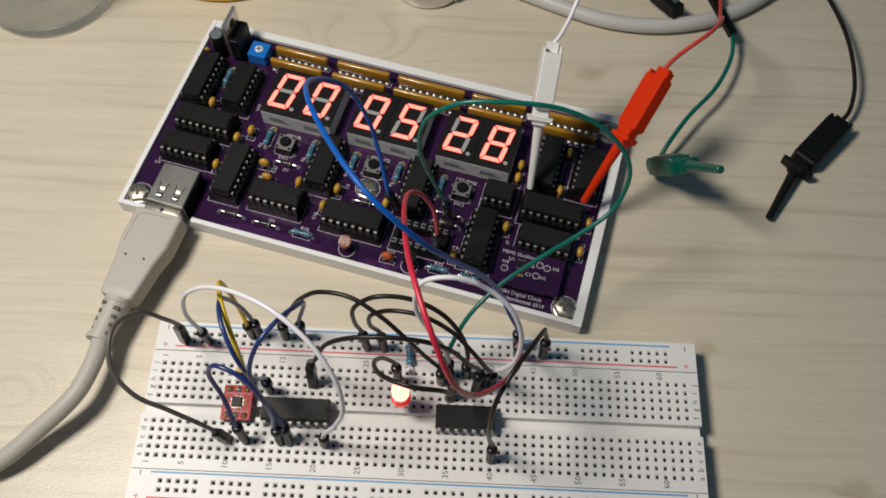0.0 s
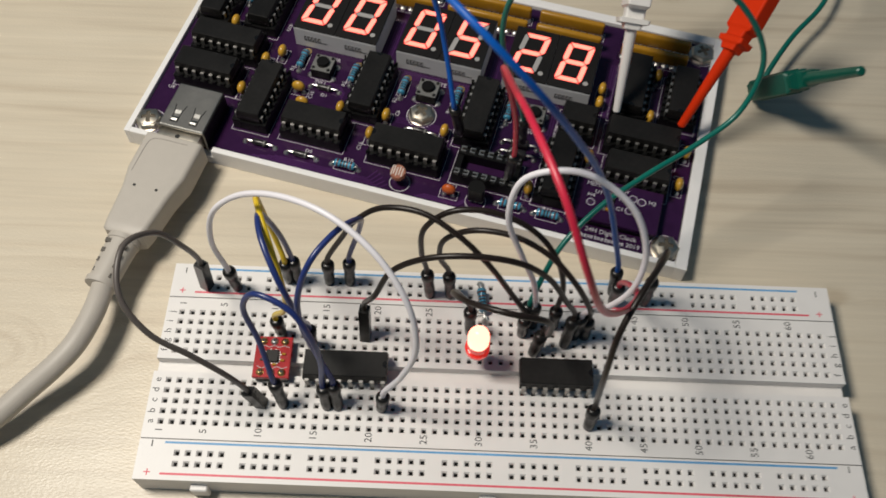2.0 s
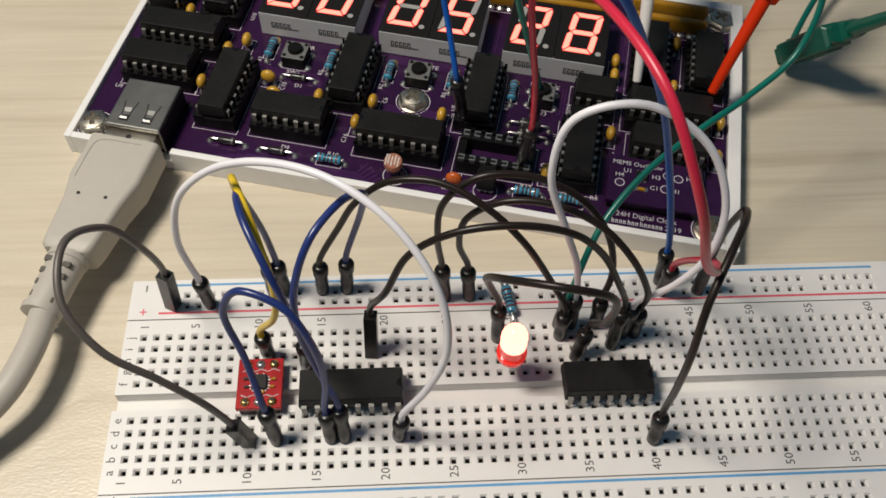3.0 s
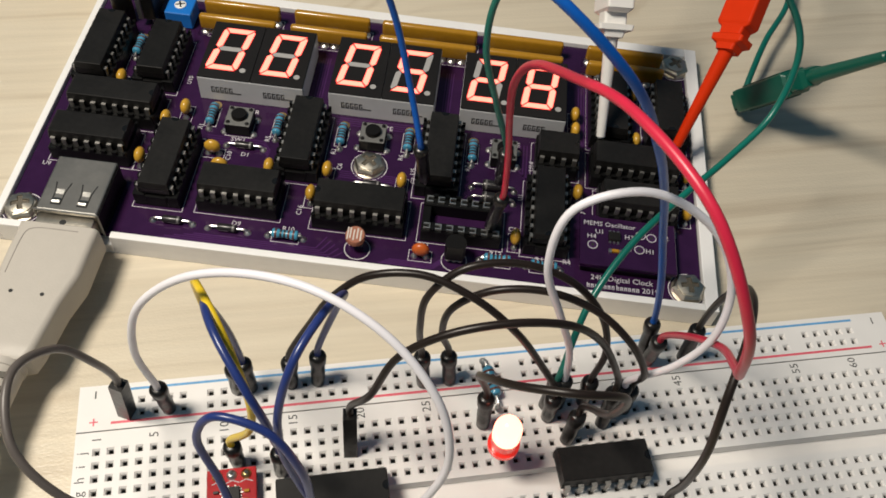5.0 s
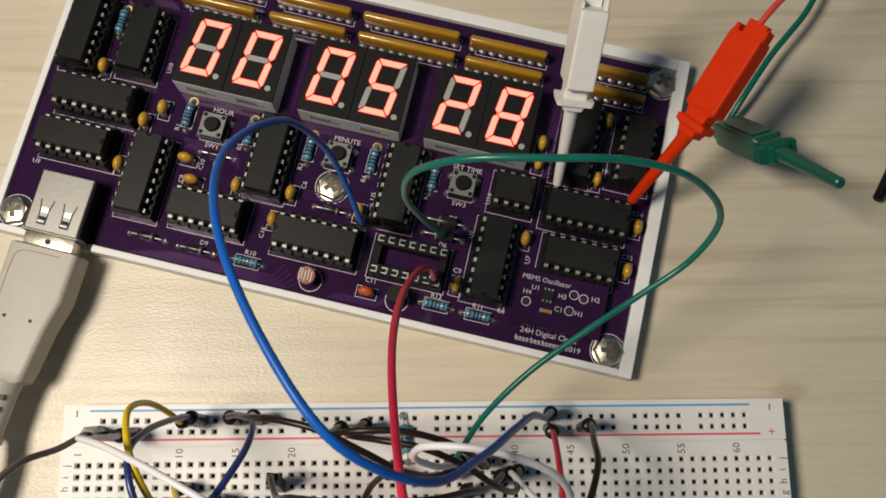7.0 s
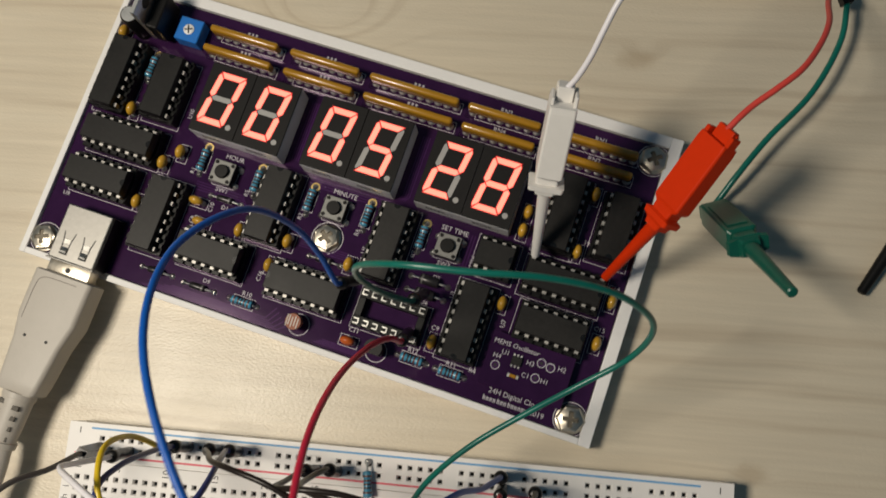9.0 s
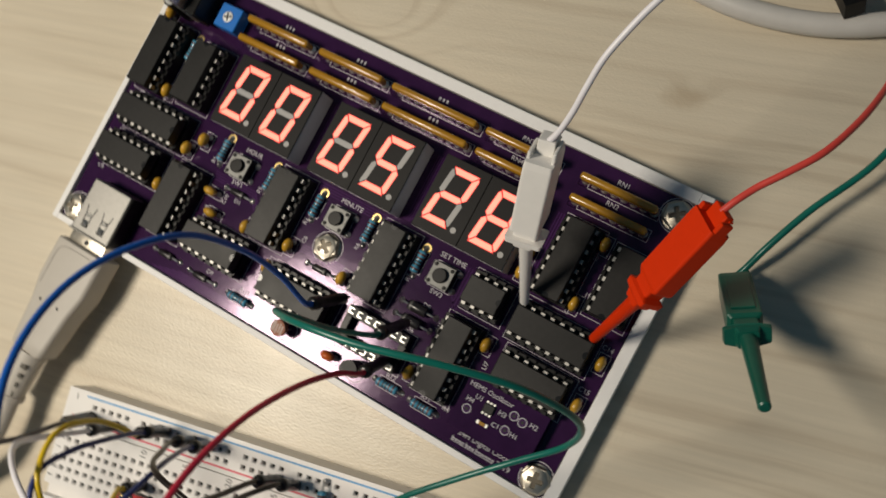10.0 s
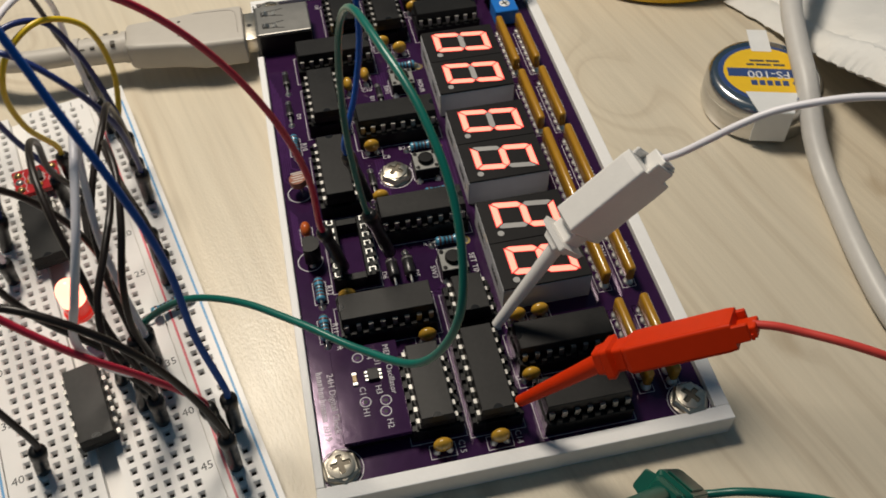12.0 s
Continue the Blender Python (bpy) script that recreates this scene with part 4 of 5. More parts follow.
def breadboard_body():
    """Blocks of different height on a grid: plate, holes, middle groove and the seams of the rails."""
    xs = sorted({-3.9, 161.4, *[(c - 1) * PT + s * 0.72 for c in range(1, 64) for s in (-1, 1)]})
    ys = sorted({-13.5, 41.4, *[y + s * 0.72 for y in [ROW[r] * PT for r in ROW] + list(RAILS) for s in (-1, 1)], 12.3, 15.6, 31.9, 32.15, -3.95, -4.2})
    rails = {3 + 6 * g + k for g in range(10) for k in range(5)}
    H = {}
    for i in range(len(xs) - 1):
        for j in range(len(ys) - 1):
            cx, cy = (xs[i] + xs[i + 1]) / 2, (ys[j] + ys[j + 1]) / 2
            col = cx / PT + 1
            h, mi = TOPZ, 0
            if abs(col - round(col)) < 0.05 and 1 <= round(col) <= 63 and xs[i + 1] - xs[i] < 1.5:
                if any(abs(cy - ROW[r] * PT) < 0.01 for r in ROW) or (round(col) in rails and any(abs(cy - y) < 0.01 for y in RAILS)):
                    h, mi = TOPZ, 1
            if 12.3 < cy < 15.6:
                h = TOPZ - 2.6
            if 31.9 < cy < 32.15 or -4.2 < cy < -3.95:
                h = TOPZ - 1.2
            H[i, j] = h, mi
    vs, fs, ms, idx = [], [], [], {}

    def vert(x, y, z):
        k = (round(x, 3), round(y, 3), round(z, 3))
        if k not in idx:
            idx[k] = len(vs)
            vs.append((x * MM, y * MM, z * MM))
        return idx[k]

    def quad(*p, mi=0):
        fs.append([vert(*q) for q in p])
        ms.append(mi)

    nx, ny = len(xs) - 1, len(ys) - 1
    for i in range(nx):
        for j in range(ny):
            h, mi = H[i, j]
            x0, x1, y0, y1 = xs[i], xs[i + 1], ys[j], ys[j + 1]
            if mi:
                # countersunk square hole; lower walls and floor coloured dark for the shade inside
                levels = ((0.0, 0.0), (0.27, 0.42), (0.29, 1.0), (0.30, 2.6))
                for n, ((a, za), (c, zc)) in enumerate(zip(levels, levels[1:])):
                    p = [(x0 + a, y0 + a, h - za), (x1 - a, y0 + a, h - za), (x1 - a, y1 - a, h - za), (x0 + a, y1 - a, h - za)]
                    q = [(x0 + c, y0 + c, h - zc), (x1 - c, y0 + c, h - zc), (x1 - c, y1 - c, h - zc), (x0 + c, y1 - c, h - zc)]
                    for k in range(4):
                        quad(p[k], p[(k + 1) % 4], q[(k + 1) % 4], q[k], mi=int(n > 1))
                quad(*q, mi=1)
            else:
                quad((x0, y0, h), (x1, y0, h), (x1, y1, h), (x0, y1, h))
            hr = H[i + 1, j][0] if i + 1 < nx else 0
            if hr != h:
                quad((x1, y0, h), (x1, y0, hr), (x1, y1, hr), (x1, y1, h))
            hu = H[i, j + 1][0] if j + 1 < ny else 0
            if hu != h:
                quad((x1, y1, h), (x1, y1, hu), (x0, y1, hu), (x0, y1, h))
            if i == 0:
                quad((x0, y1, h), (x0, y1, 0), (x0, y0, 0), (x0, y0, h))
            if j == 0:
                quad((x0, y0, h), (x0, y0, 0), (x1, y0, 0), (x1, y0, h))
    me = bpy.data.meshes.new("breadboard_body")
    me.from_pydata(vs, [], fs)
    me.materials.append(BB)
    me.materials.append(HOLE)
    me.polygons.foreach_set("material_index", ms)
    return me


piece("body", breadboard_body(), bread)
for x in (10.5, 76.0, 141.5):
    bm = B()
    box(bm, (x - 2.0, -15.0, 1.2), (x + 2.0, -13.45, 5.6), 0.3, 1)
    part("joining_tab", bm, BB, bread)
for y, m, x0, x1 in ((40.1, BLUEINK, 2.0, 153.6), (33.5, REDINK, 2.2, 155.6), (-4.9, BLUEINK, 2.0, 155.6), (-12.1, REDINK, 2.0, 155.6)):
    bm = B()
    box(bm, (x0, y - 0.25, TOPZ), (x1, y + 0.25, TOPZ + 0.03))
    part("rail_line", bm, m, bread, "red line" if m == REDINK else "blue line")
for c in (1, *range(5, 61, 5)):
    write(str(c), (c - 1) * PT, 30.35, TOPZ + 0.02, 1.75, INK, bread, 90)
    write(str(c), (c - 1) * PT, -2.0, TOPZ + 0.02, 1.75, INK, bread, 90)
for r, k in ROW.items():
    write(r, -2.5, k * PT, TOPZ + 0.02, 1.75, INK, bread, 90)
    write(r, 160.0, k * PT, TOPZ + 0.02, 1.75, INK, bread, 90)
for x in (-0.9, 158.2):
    for y, s, m in ((33.9, "+", REDINK), (39.5, "-", INK), (-5.2, "-", INK), (-11.8, "+", REDINK)):
        bm = B()
        box(bm, (-0.75, -0.13, 0), (0.75, 0.13, 0.03))
        if s == "+":
            box(bm, (-0.13, -0.75, 0), (0.13, 0.75, 0.028))
        part("plus_mark" if s == "+" else "minus_mark", bm, m, bread, m=P(x, y, TOPZ + 0.02, 0 if s == "+" else 90))

# ---- parts plugged into the breadboard ----
for col, n, flip in ((17.5, 16, 0), (37.0, 14, 0)):
    body, dot, pin, _ = chip_meshes(n)
    t = thing("integrated_circuit", "black dual-in-line chip straddling the breadboard groove", "chip", P((col - 1) * PT, 13.97, TOPZ + 1.7, flip), "chips on the breadboard")
    c = piece("body", body, t)
    piece("index_mark", dot, t)
    for k in range(n // 2):
        for r in (0, 180):
            piece("pin", pin, t, P((k - (n / 2 - 1) / 2) * PT, 0, 0, r))

brk = thing("sensor_breakout", "small red breakout board with gold pads on the breadboard", "circuit board", P(24.4, 15.7, TOPZ))
bm = B()
box(bm, (-4.3, -5.2, 1.9), (4.3, 5.2, 3.1), 0.1, 1)
part("red_board", bm, REDPCB, brk)
bm = B()
box(bm, (-1.5, -1.5, 3.1), (1.4, 1.5, 4.0), 0.08, 1)
part("sensor_chip", bm, CHIP, brk)
for i in range(5):
    for a in (0, 90, 180, 270):
        bm = B()
        box(bm, (-1.3 + i * 0.6, 1.4, 3.1), (-1.05 + i * 0.6, 1.75 + 0.25 * (i % 2), 3.3))
        part("solder_joint", bm, TIN, brk, m=P(0, 0, 0, a))
for x in (-2.54, 0, 2.54):
    for y in (-3.9, 3.9):
        bm = B()
        lathe(bm, ((1.0, 3.1), (1.0, 3.16), (0.6, 3.7), (0.3, 3.8), (0, 3.8)), 14, (x, y, 0))
        part("pad", bm, GOLD if x else TIN, brk, smooth=True)
        bm = B()
        box(bm, (x - 0.3, y - 0.3, -1.5), (x + 0.3, y + 0.3, 1.9))
        part("header_pin", bm, GOLD, brk)
for y in (-3.9, 3.9):
    bm = B()
    box(bm, (-3.8, y - 1.2, 0.0), (3.8, y + 1.2, 1.89), 0.15, 1)
    part("header_strip", bm, BLACKP, brk)

for s_ in (-1, 1):
    for i in range(6):
        bm = B()
        x = -3.4 + i * 1.2
        tube(bm, ((x, s_ * (2.45 + 0.45 * (i % 2)), 3.12), (x + 1.1, s_ * (2.45 + 0.45 * ((i + 1) % 2)), 3.12)), 0.09, 5)
        part("printed_line", bm, SILK, brk)
for x, y in ((-2.7, 0.9), (-2.5, -0.8), (2.6, 0.7), (2.4, -0.9), (0.6, -2.0)):
    bm = B()
    box(bm, (x - 0.45, y - 0.25, 3.1), (x + 0.45, y + 0.25, 3.55), 0.06, 1)
    part("tiny_capacitor", bm, BANDD if x < 0 else OCHRE, brk)
for x in (-2.54, 0, 2.54):
    for y in (-3.9, 3.9):
        bm = B()
        lathe(bm, ((0.34, 3.7), (0.34, 3.84), (0, 3.84)), 10, (x, y, 0))
        part("pad_centre", bm, HOLED, brk)

led = thing("indicator_led", "round red light-emitting diode, lit, in the breadboard", "led", P(72.6, 17.6, TOPZ))
bm = B()
lathe(bm, ((2.9, 8.2), (2.9, 9.3), (2.5, 9.31), (2.5, 12.5)), 28)
part("lens_base", bm, LEDR, led, smooth=True)
bm = B()
lathe(bm, [(2.5, 12.5)] + [(2.5 * math.cos(radians(a)), 15.2 + 3.0 * math.sin(radians(a))) for a in range(0, 91, 15)], 28)
part("lens_dome", bm, LEDON, led, "glowing dome", smooth=True)
for x in (-1.27, 1.27):
    bm = B()
    box(bm, (x - 0.25, 2.3, -1), (x + 0.25, 2.8, 1.0))
    tube(bm, ((x, 2.55, 0.9), (x, 0.6, 6.5), (x, 0, 8.3)), 0.28, 6)
    part("lead", bm, TIN, led)

bres = thing("resistor", "blue banded resistor bridging rail and breadboard row", "resistor", P(74.0, 33.2, TOPZ, 97))
r_ = axial(bres, "body", (-5.2, 0), (5.2, 0), 0.8, RESB, 1.15, 6.0, BANDS)


# ---- jumper wires ----
def jumper(name, label, colour, ends, via, r=0.66, square=(False, False), lens=(13.5, 13.5)):
    """A flexible wire between two holes, with a stiff black sleeve at each end. ends: foot, and the place of the sleeve's head."""
    t = thing(name, label, "wire", group="jumper wires")
    (f0, h0), (f1, h1) = ends
    pts = [h0, *via, h1]
    # leave the sleeves along their own direction
    d0, d1 = (Vector(h0) - Vector(f0)).normalized(), (Vector(h1) - Vector(f1)).normalized()
    pts = [h0, tuple(Vector(h0) + d0 * 2.0), *via, tuple(Vector(h1) + d1 * 2.0), h1]
    bm = B()
    tube(bm, spline(pts, 8), r, 10)
    part("insulation", bm, colour, t, smooth=True)
    for f, h, sq in ((f0, h0, square[0]), (f1, h1, square[1])):
        f, h = Vector(f), Vector(h)
        d = (h - f).normalized()
        bm = B()
        if sq:
            tube(bm, (f, h), 1.75, square=True)
        else:
            L = (h - f).length
            tube(bm, (f, f + d * 0.25, f + d * L * 0.35, h - d * 3.0, h - d * 2.5, h - d * 0.6, h - d * 0.1, h + d * 0.25), (1.1, 1.3, 1.38, 1.3, 1.58, 1.66, 1.5, 1.0), 16)
        part("sleeve", bm, SLEEVE, t, smooth=not sq)
        bm = B()
        tube(bm, (f - d * 2.5, f + d * 0.3), 0.32, 6)
        part("pin", bm, TIN, t)
    return t


def foot(c, r, lean=(0, 0), h=11.6):
    x, y = hole(c, r)
    return (x, y, TOPZ), (x + lean[0], y + lean[1], TOPZ + h * 0.9)


def onboard(x, y, z, hx, hy, hz):
    return (x, y, z), (hx, hy, hz)


jumper("jumper_wire", "long blue jumper wire arching from clock to breadboard", WBLUE, (onboard(67.2, 82.6, 13.2, 65.3, 79.6, 27.0), foot(43, "0", (-0.6, 0.6))),
       ((62.8, 84, 41.9), (59.9, 87.1, 55.9), (54.9, 86.6, 71), (49, 75.9, 87.4), (51.4, 60.4, 100.8), (59.5, 43.6, 106.2), (68.2, 32.1, 106.4), (79, 27.1, 96.7), (87.1, 30, 81.5), (93.5, 34.1, 66.3), (98.5, 36.9, 50.9), (102.5, 36.9, 35.7)))
jumper("jumper_wire", "long green jumper wire looping over the clock", WGRN, (onboard(84.0, 80.6, 13.0, 82.9, 77.0, 27.0), foot(34, "j", (0.8, 0.3))),
       ((78.4, 76, 43.9), (75.3, 77, 57), (77, 77.7, 69.2), (85.6, 77.1, 78.3), (98.3, 76.4, 80.7), (112.7, 76.7, 78.2), (125.2, 75.8, 70.4), (133.4, 72.1, 58.1), (131, 66.7, 46.3), (121.3, 60.3, 41), (110.5, 53.4, 39), (99.3, 45.6, 36.1), (90.4, 37.1, 30.8)))
jumper("jumper_wire", "crimson jumper wire from the clock's socket to the rail", WRED, (onboard(80.4, 70.9, 9.5, 80.7, 67.6, 24.0), foot(43, "1", (-0.4, -1.0))),
       ((79.9, 66.9, 38.6), (77.6, 63.5, 52.8), (75, 56.4, 68), (73.9, 46.4, 81.3), (74.7, 34, 91), (76.9, 20.8, 98.6), (81.4, 7.4, 98.5), (86.4, -0.2, 87.9), (91.3, 1.3, 73.2), (98.1, 8.3, 59.5), (104, 18.3, 46), (105.5, 27.5, 32.8)))
jumper("jumper_wire", "dark grey jumper wire curling over the table", WGRY, (foot(3, "1", (1.2, -0.6), 14.5), foot(10, "c", (-2.0, 0.2), 8.5)),
       ((5.9, 31.8, 34.5), (2.7, 28.8, 45.7), (-0.7, 22, 51.5), (-0.2, 12.5, 49.1), (4.9, 7.2, 42.7), (11.9, 5.8, 35.2), (17.6, 5.1, 26.7)), square=(True, True))
jumper("jumper_wire", "white jumper wire arching along the breadboard", WWHT, (foot(6, "1", (-0.2, -0.8)), foot(21, "c", (0.6, 0.4), 8)),
       ((11.7, 33.6, 34.2), (14.7, 33.7, 47.1), (22.6, 32.2, 56.6), (32.4, 28.4, 62.3), (42.4, 23.2, 64), (51.6, 16.7, 60.6), (57.7, 10.2, 52.7), (59.1, 6.2, 41.9), (56, 5.1, 29.5)))
jumper("jumper_wire", "white jumper wire in a tall loop", WWHT, (foot(35, "j", (-0.4, 0.2)), foot(39, "i", (0.4, 0.2))),
       ((84.3, 27.8, 31.7), (80.6, 27.8, 43.4), (76.7, 29.7, 56.2), (79.1, 31.6, 67.3), (89.2, 30.8, 71), (99.3, 27.3, 65.6), (103.8, 23.1, 56.2), (103.4, 20.1, 46.8), (100.5, 21, 35.2)))
jumper("jumper_wire", "black jumper wire arching over the breadboard", WBLK, (foot(15, "0", (0.2, 0.4), 10), foot(34, "i", (0, 0.4), 9)),
       ((40.3, 38.2, 30.5), (44.4, 37.4, 40), (50.3, 36.8, 46.2), (58.9, 34.7, 48.3), (67, 30.7, 46), (73.4, 27.3, 40.6), (78.9, 25.7, 31)))
jumper("jumper_wire", "black jumper wire arching over the breadboard", WBLK, (foot(25, "1", (-0.8, 0.4), 12), foot(37, "j", (-0.2, 0), 10)),
       ((58.9, 34, 32.9), (59.8, 33.7, 44), (65.4, 34.4, 49.8), (74.4, 34.3, 50), (83.1, 32.1, 46.5), (88.6, 29.1, 40.1), (91.1, 27.3, 30.4)))
jumper("jumper_wire", "black jumper wire arching over the breadboard", WBLK, (foot(27, "1", (-0.6, 1.0), 10), foot(40, "i", (-0.2, 0.6), 9)),
       ((63.1, 34.6, 29.4), (64.1, 33.7, 39.1), (70, 32.8, 44.9), (78.5, 31.1, 46.1), (86.5, 27.6, 44.3), (92.2, 23.9, 39.7), (96.8, 22.5, 30.4)))
jumper("jumper_wire", "black jumper wire lying low across the breadboard", WBLK, (foot(19, "h", (0.2, 2.2), 13), foot(38, "h", (1.0, 2.2), 11)),
       ((49.2, 22, 33.6), (53.5, 22.5, 44.8), (61, 22.1, 51.4), (70.7, 21.8, 53.3), (79.9, 22.2, 50.2), (86.4, 23, 42.6), (91.3, 23.3, 32)), square=(True, False))
jumper("jumper_wire", "short black jumper wire curled beside the led", WBLK, (foot(29, "i", (-0.4, 0.6), 12), foot(35, "g", (1.4, 1.8), 8.5)),
       ((67.5, 23.4, 33.6), (66.4, 17.6, 44.8), (69.6, 11.6, 53.2), (76.7, 8.2, 56.2), (84.5, 9, 51.5), (86.6, 12.8, 36.9)))
jumper("jumper_wire", "tall bent black jumper wire at the rail", WBLK, (foot(40, "b", (0.2, 1.6), 8.5), foot(46, "1", (0, 0.4), 12.5)),
       ((97.6, 2.2, 32), (96.9, 2.2, 45.1), (97.9, 6, 54.2), (101.8, 12.6, 58.1), (106.5, 20.1, 55.7), (110.5, 27.6, 47.9), (112.2, 32.4, 35.6)))
jumper("jumper_wire", "navy jumper wire beside the red breakout board", WNAVY, (foot(12, "c", (-0.8, 1.2), 12), foot(16, "c", (-0.4, 1.6), 9)),
       ((25, 11.1, 31.3), (23, 14.1, 42), (26.4, 14, 48.5), (33.4, 11.3, 47.5), (37.5, 8.3, 40), (38.5, 7.2, 29.4)))
jumper("jumper_wire", "navy jumper wire from rail to chip", WNAVY, (foot(17, "0", (0.4, 0.6), 11), foot(17, "c", (-0.6, 2.0), 10)),
       ((44.8, 37, 36.5), (46, 31.3, 50.2), (42.6, 23.6, 57.9), (38.4, 17.3, 57.6), (35.4, 13.4, 50), (35, 11.7, 39.1), (37, 10.2, 28.3)))
jumper("jumper_wire", "navy jumper wire looping beside the yellow one", WNAVY, (foot(12, "0", (-0.6, 0.4), 11), foot(14, "g", (0.2, 0.2), 10)),
       ((26.5, 37.1, 31.6), (25.4, 34.7, 43.1), (25.3, 30.9, 51.4), (27.1, 24.3, 53.7), (30.6, 17.2, 50.9), (33.1, 14.2, 44.2), (33.5, 16.1, 32.9)))
jumper("jumper_wire", "yellow jumper wire in a tall loop", WYEL, (foot(11, "0", (0.2, -0.4), 11), foot(11, "h", (-0.4, 0.2), 9)),
       ((24.7, 38.8, 24.4), (22.9, 40.6, 34.3), (23.1, 38.1, 46.7), (26, 30.2, 52.2), (29.1, 22.7, 49.4), (30.7, 18.7, 41.9), (29.5, 19.2, 30.8)))


# ---- test clips and their leads ----
def basis(a, b, side):
    """A frame with its z axis from a to b; side: roughly the x axis."""
    a, b = Vector(a), Vector(b)
    z = (b - a).normalized()
    x = (Vector(side) - Vector(side).dot(z) * z).normalized()
    m = Matrix((x, z.cross(x), z)).transposed().to_4x4()
    m.translation = a * MM
    return m, (b - a).length


def loft(bm, rows, r=0.55):
    """Rounded rectangles of half widths (w, d) at heights z, joined."""
    rings = []
    for z, w, d in rows:
        q = []
        k = min(r, w * 0.6, d * 0.6)
        for cx, cy, a0 in ((w - k, d - k, 0), (-w + k, d - k, 90), (-w + k, -d + k, 180), (w - k, -d + k, 270)):
            for i in range(4):
                a = radians(a0 + i * 30)
                q.append(bm.verts.new((cx + k * math.cos(a), cy + k * math.sin(a), z)))
        rings.append(q)
    for a, c in zip(rings, rings[1:]):
        for i in range(len(a)):
            bm.faces.new((a[i], a[(i + 1) % len(a)], c[(i + 1) % len(a)], c[i]))
    bm.faces.new(rings[0])
    bm.faces.new(rings[-1])


def grabber(label, m, tip, waist, back, side, lead, lr=0.75, leadmat=None, boot=None, w=3.7, d=3.2, boxy=False, slim=1.0):
    t = thing("test_clip", label, "test clip", group="test clips")
    M0, l0 = basis(tip, waist, side)
    bm = B()
    lathe(bm, [(r * slim, z) for r, z in ((0.9, 0), (1.25, 0.35), (1.5, l0 * 0.4), (1.85, l0 * 0.88), (2.1, l0))], 18)
    part("nose", bm, m, t, m=M0, smooth=True)
    M1, l1 = basis(waist, back, side)
    bm = B()
    loft(bm, ((-2.4, 2.1, 2.0), (-1.0, 2.6, 2.4), (-0.9, w * 1.3, d * 0.62), (0.3, w * 1.36, d * 0.66), (0.5, 2.6, 2.3), (3.0, 2.6, 2.3)) if boxy else ((-2.4, 2.1, 2.0), (-1.0, 2.5, 2.2), (-0.4, w * 0.92, 2.6), (0.9, w * 0.96, 2.7), (1.4, 2.7, 2.1), (3.0, 2.9, 2.1)))
    part("collar", bm, m, t, m=M1)
    bm = B()
    loft(bm, ((2.9, w * 0.8, d * 0.8), (3.6, w, d), (8.5, w, d), (l1 - 4.0, w, d), (l1 - 2.5, w * 0.97, d * 0.97)) if boxy else ((2.9, 2.8, 2.1), (3.6, w * 0.94, d * 0.9), (4.2, w, d), (l1 - 4.0, w, d), (l1 - 2.5, w * 0.96, d * 0.96)))
    part("handle", bm, m, t, m=M1)
    if boxy and m is not CLIPW:
        for s in (-1, 1):
            bm = B()
            box(bm, (-w * 0.7, min(s * d, s * (d + 0.35)), 5.5), (w * 0.7, max(s * d, s * (d + 0.35)), l1 - 5.5), 0.15, 1)
            part("grip_rib", bm, m, t, m=M1)
    bm = B()
    box(bm, (-w * 0.6, -d * 0.2, l1 - 2.7), (w * 0.6, d * 0.62, l1 + 0.7), 0.25, 2)
    end = part("plunger", bm, m, t, m=M1)
    for k in (-1.3, -0.3):
        bm = B()
        box(bm, (-w * 0.66, d * 0.25, l1 + k), (w * 0.66, d * 0.68, l1 + k + 0.5), 0.1, 1)
        part("ridge", bm, m, end)
    for sx in (-1, 1):
        bm = B()
        xa, xb = sorted((sx * w * 0.7, sx * (w - 0.15)))
        box(bm, (xa, -d * 0.7, l1 - 2.7), (xb, d * 0.5, l1 - 0.6 + 0.5 * sx), 0.2, 1)
        part("back_tooth", bm, m, t, m=M1)
    bm = B()
    tube(bm, spline([back, *lead], 8), lr, 10)
    part("lead", bm, leadmat or m, t, smooth=True)
    if boot:
        a, b = Vector(boot[0]), Vector(boot[1])
        bm = B()
        tube(bm, (a, b), 1.9, square=True)
        part("lead_connector", bm, BLACKP, t, "black lead connector")
    return t


grabber("white test clip gripping a chip leg", CLIPW, (110.4, 92.2, 12.4), (111.4, 105.2, 34.6), (114.0, 121.9, 49.9), (1, 0, 0), ((115.9, 123.6, 52.0), (118.3, 126.9, 55.8), (120.4, 131.2, 59.5), (122.6, 135.7, 62.5), (125.8, 140.4, 65.0), (129.6, 145.3, 67.2), (135.3, 151.7, 69.0), (150, 167, 71), (175, 192, 68), (210, 225, 60)), 0.66, WWHT, None, 3.0, 5.2, True, 0.84)
grabber("red test clip gripping a chip leg", CLIPR, (127.8, 87.9, 12.6), (137.5, 98.8, 34.3), (148.3, 115.9, 47.0), (0.56, -0.64, 0.53), ((150.4, 118.4, 47.6), (153.4, 121.5, 47.8), (158.0, 125.2, 48.6), (163.0, 129.8, 48.2), (168.0, 137.4, 44.2), (171.6, 145.0, 38.8), (175.5, 156.0, 26.5), (178.6, 164.0, 18.0), (181.2, 172.0, 12.4), (182.6, 180, 9.5), (180.5, 200, 7.5)), 0.7, LREDW, None, 4.1, 2.4, False, 0.92)
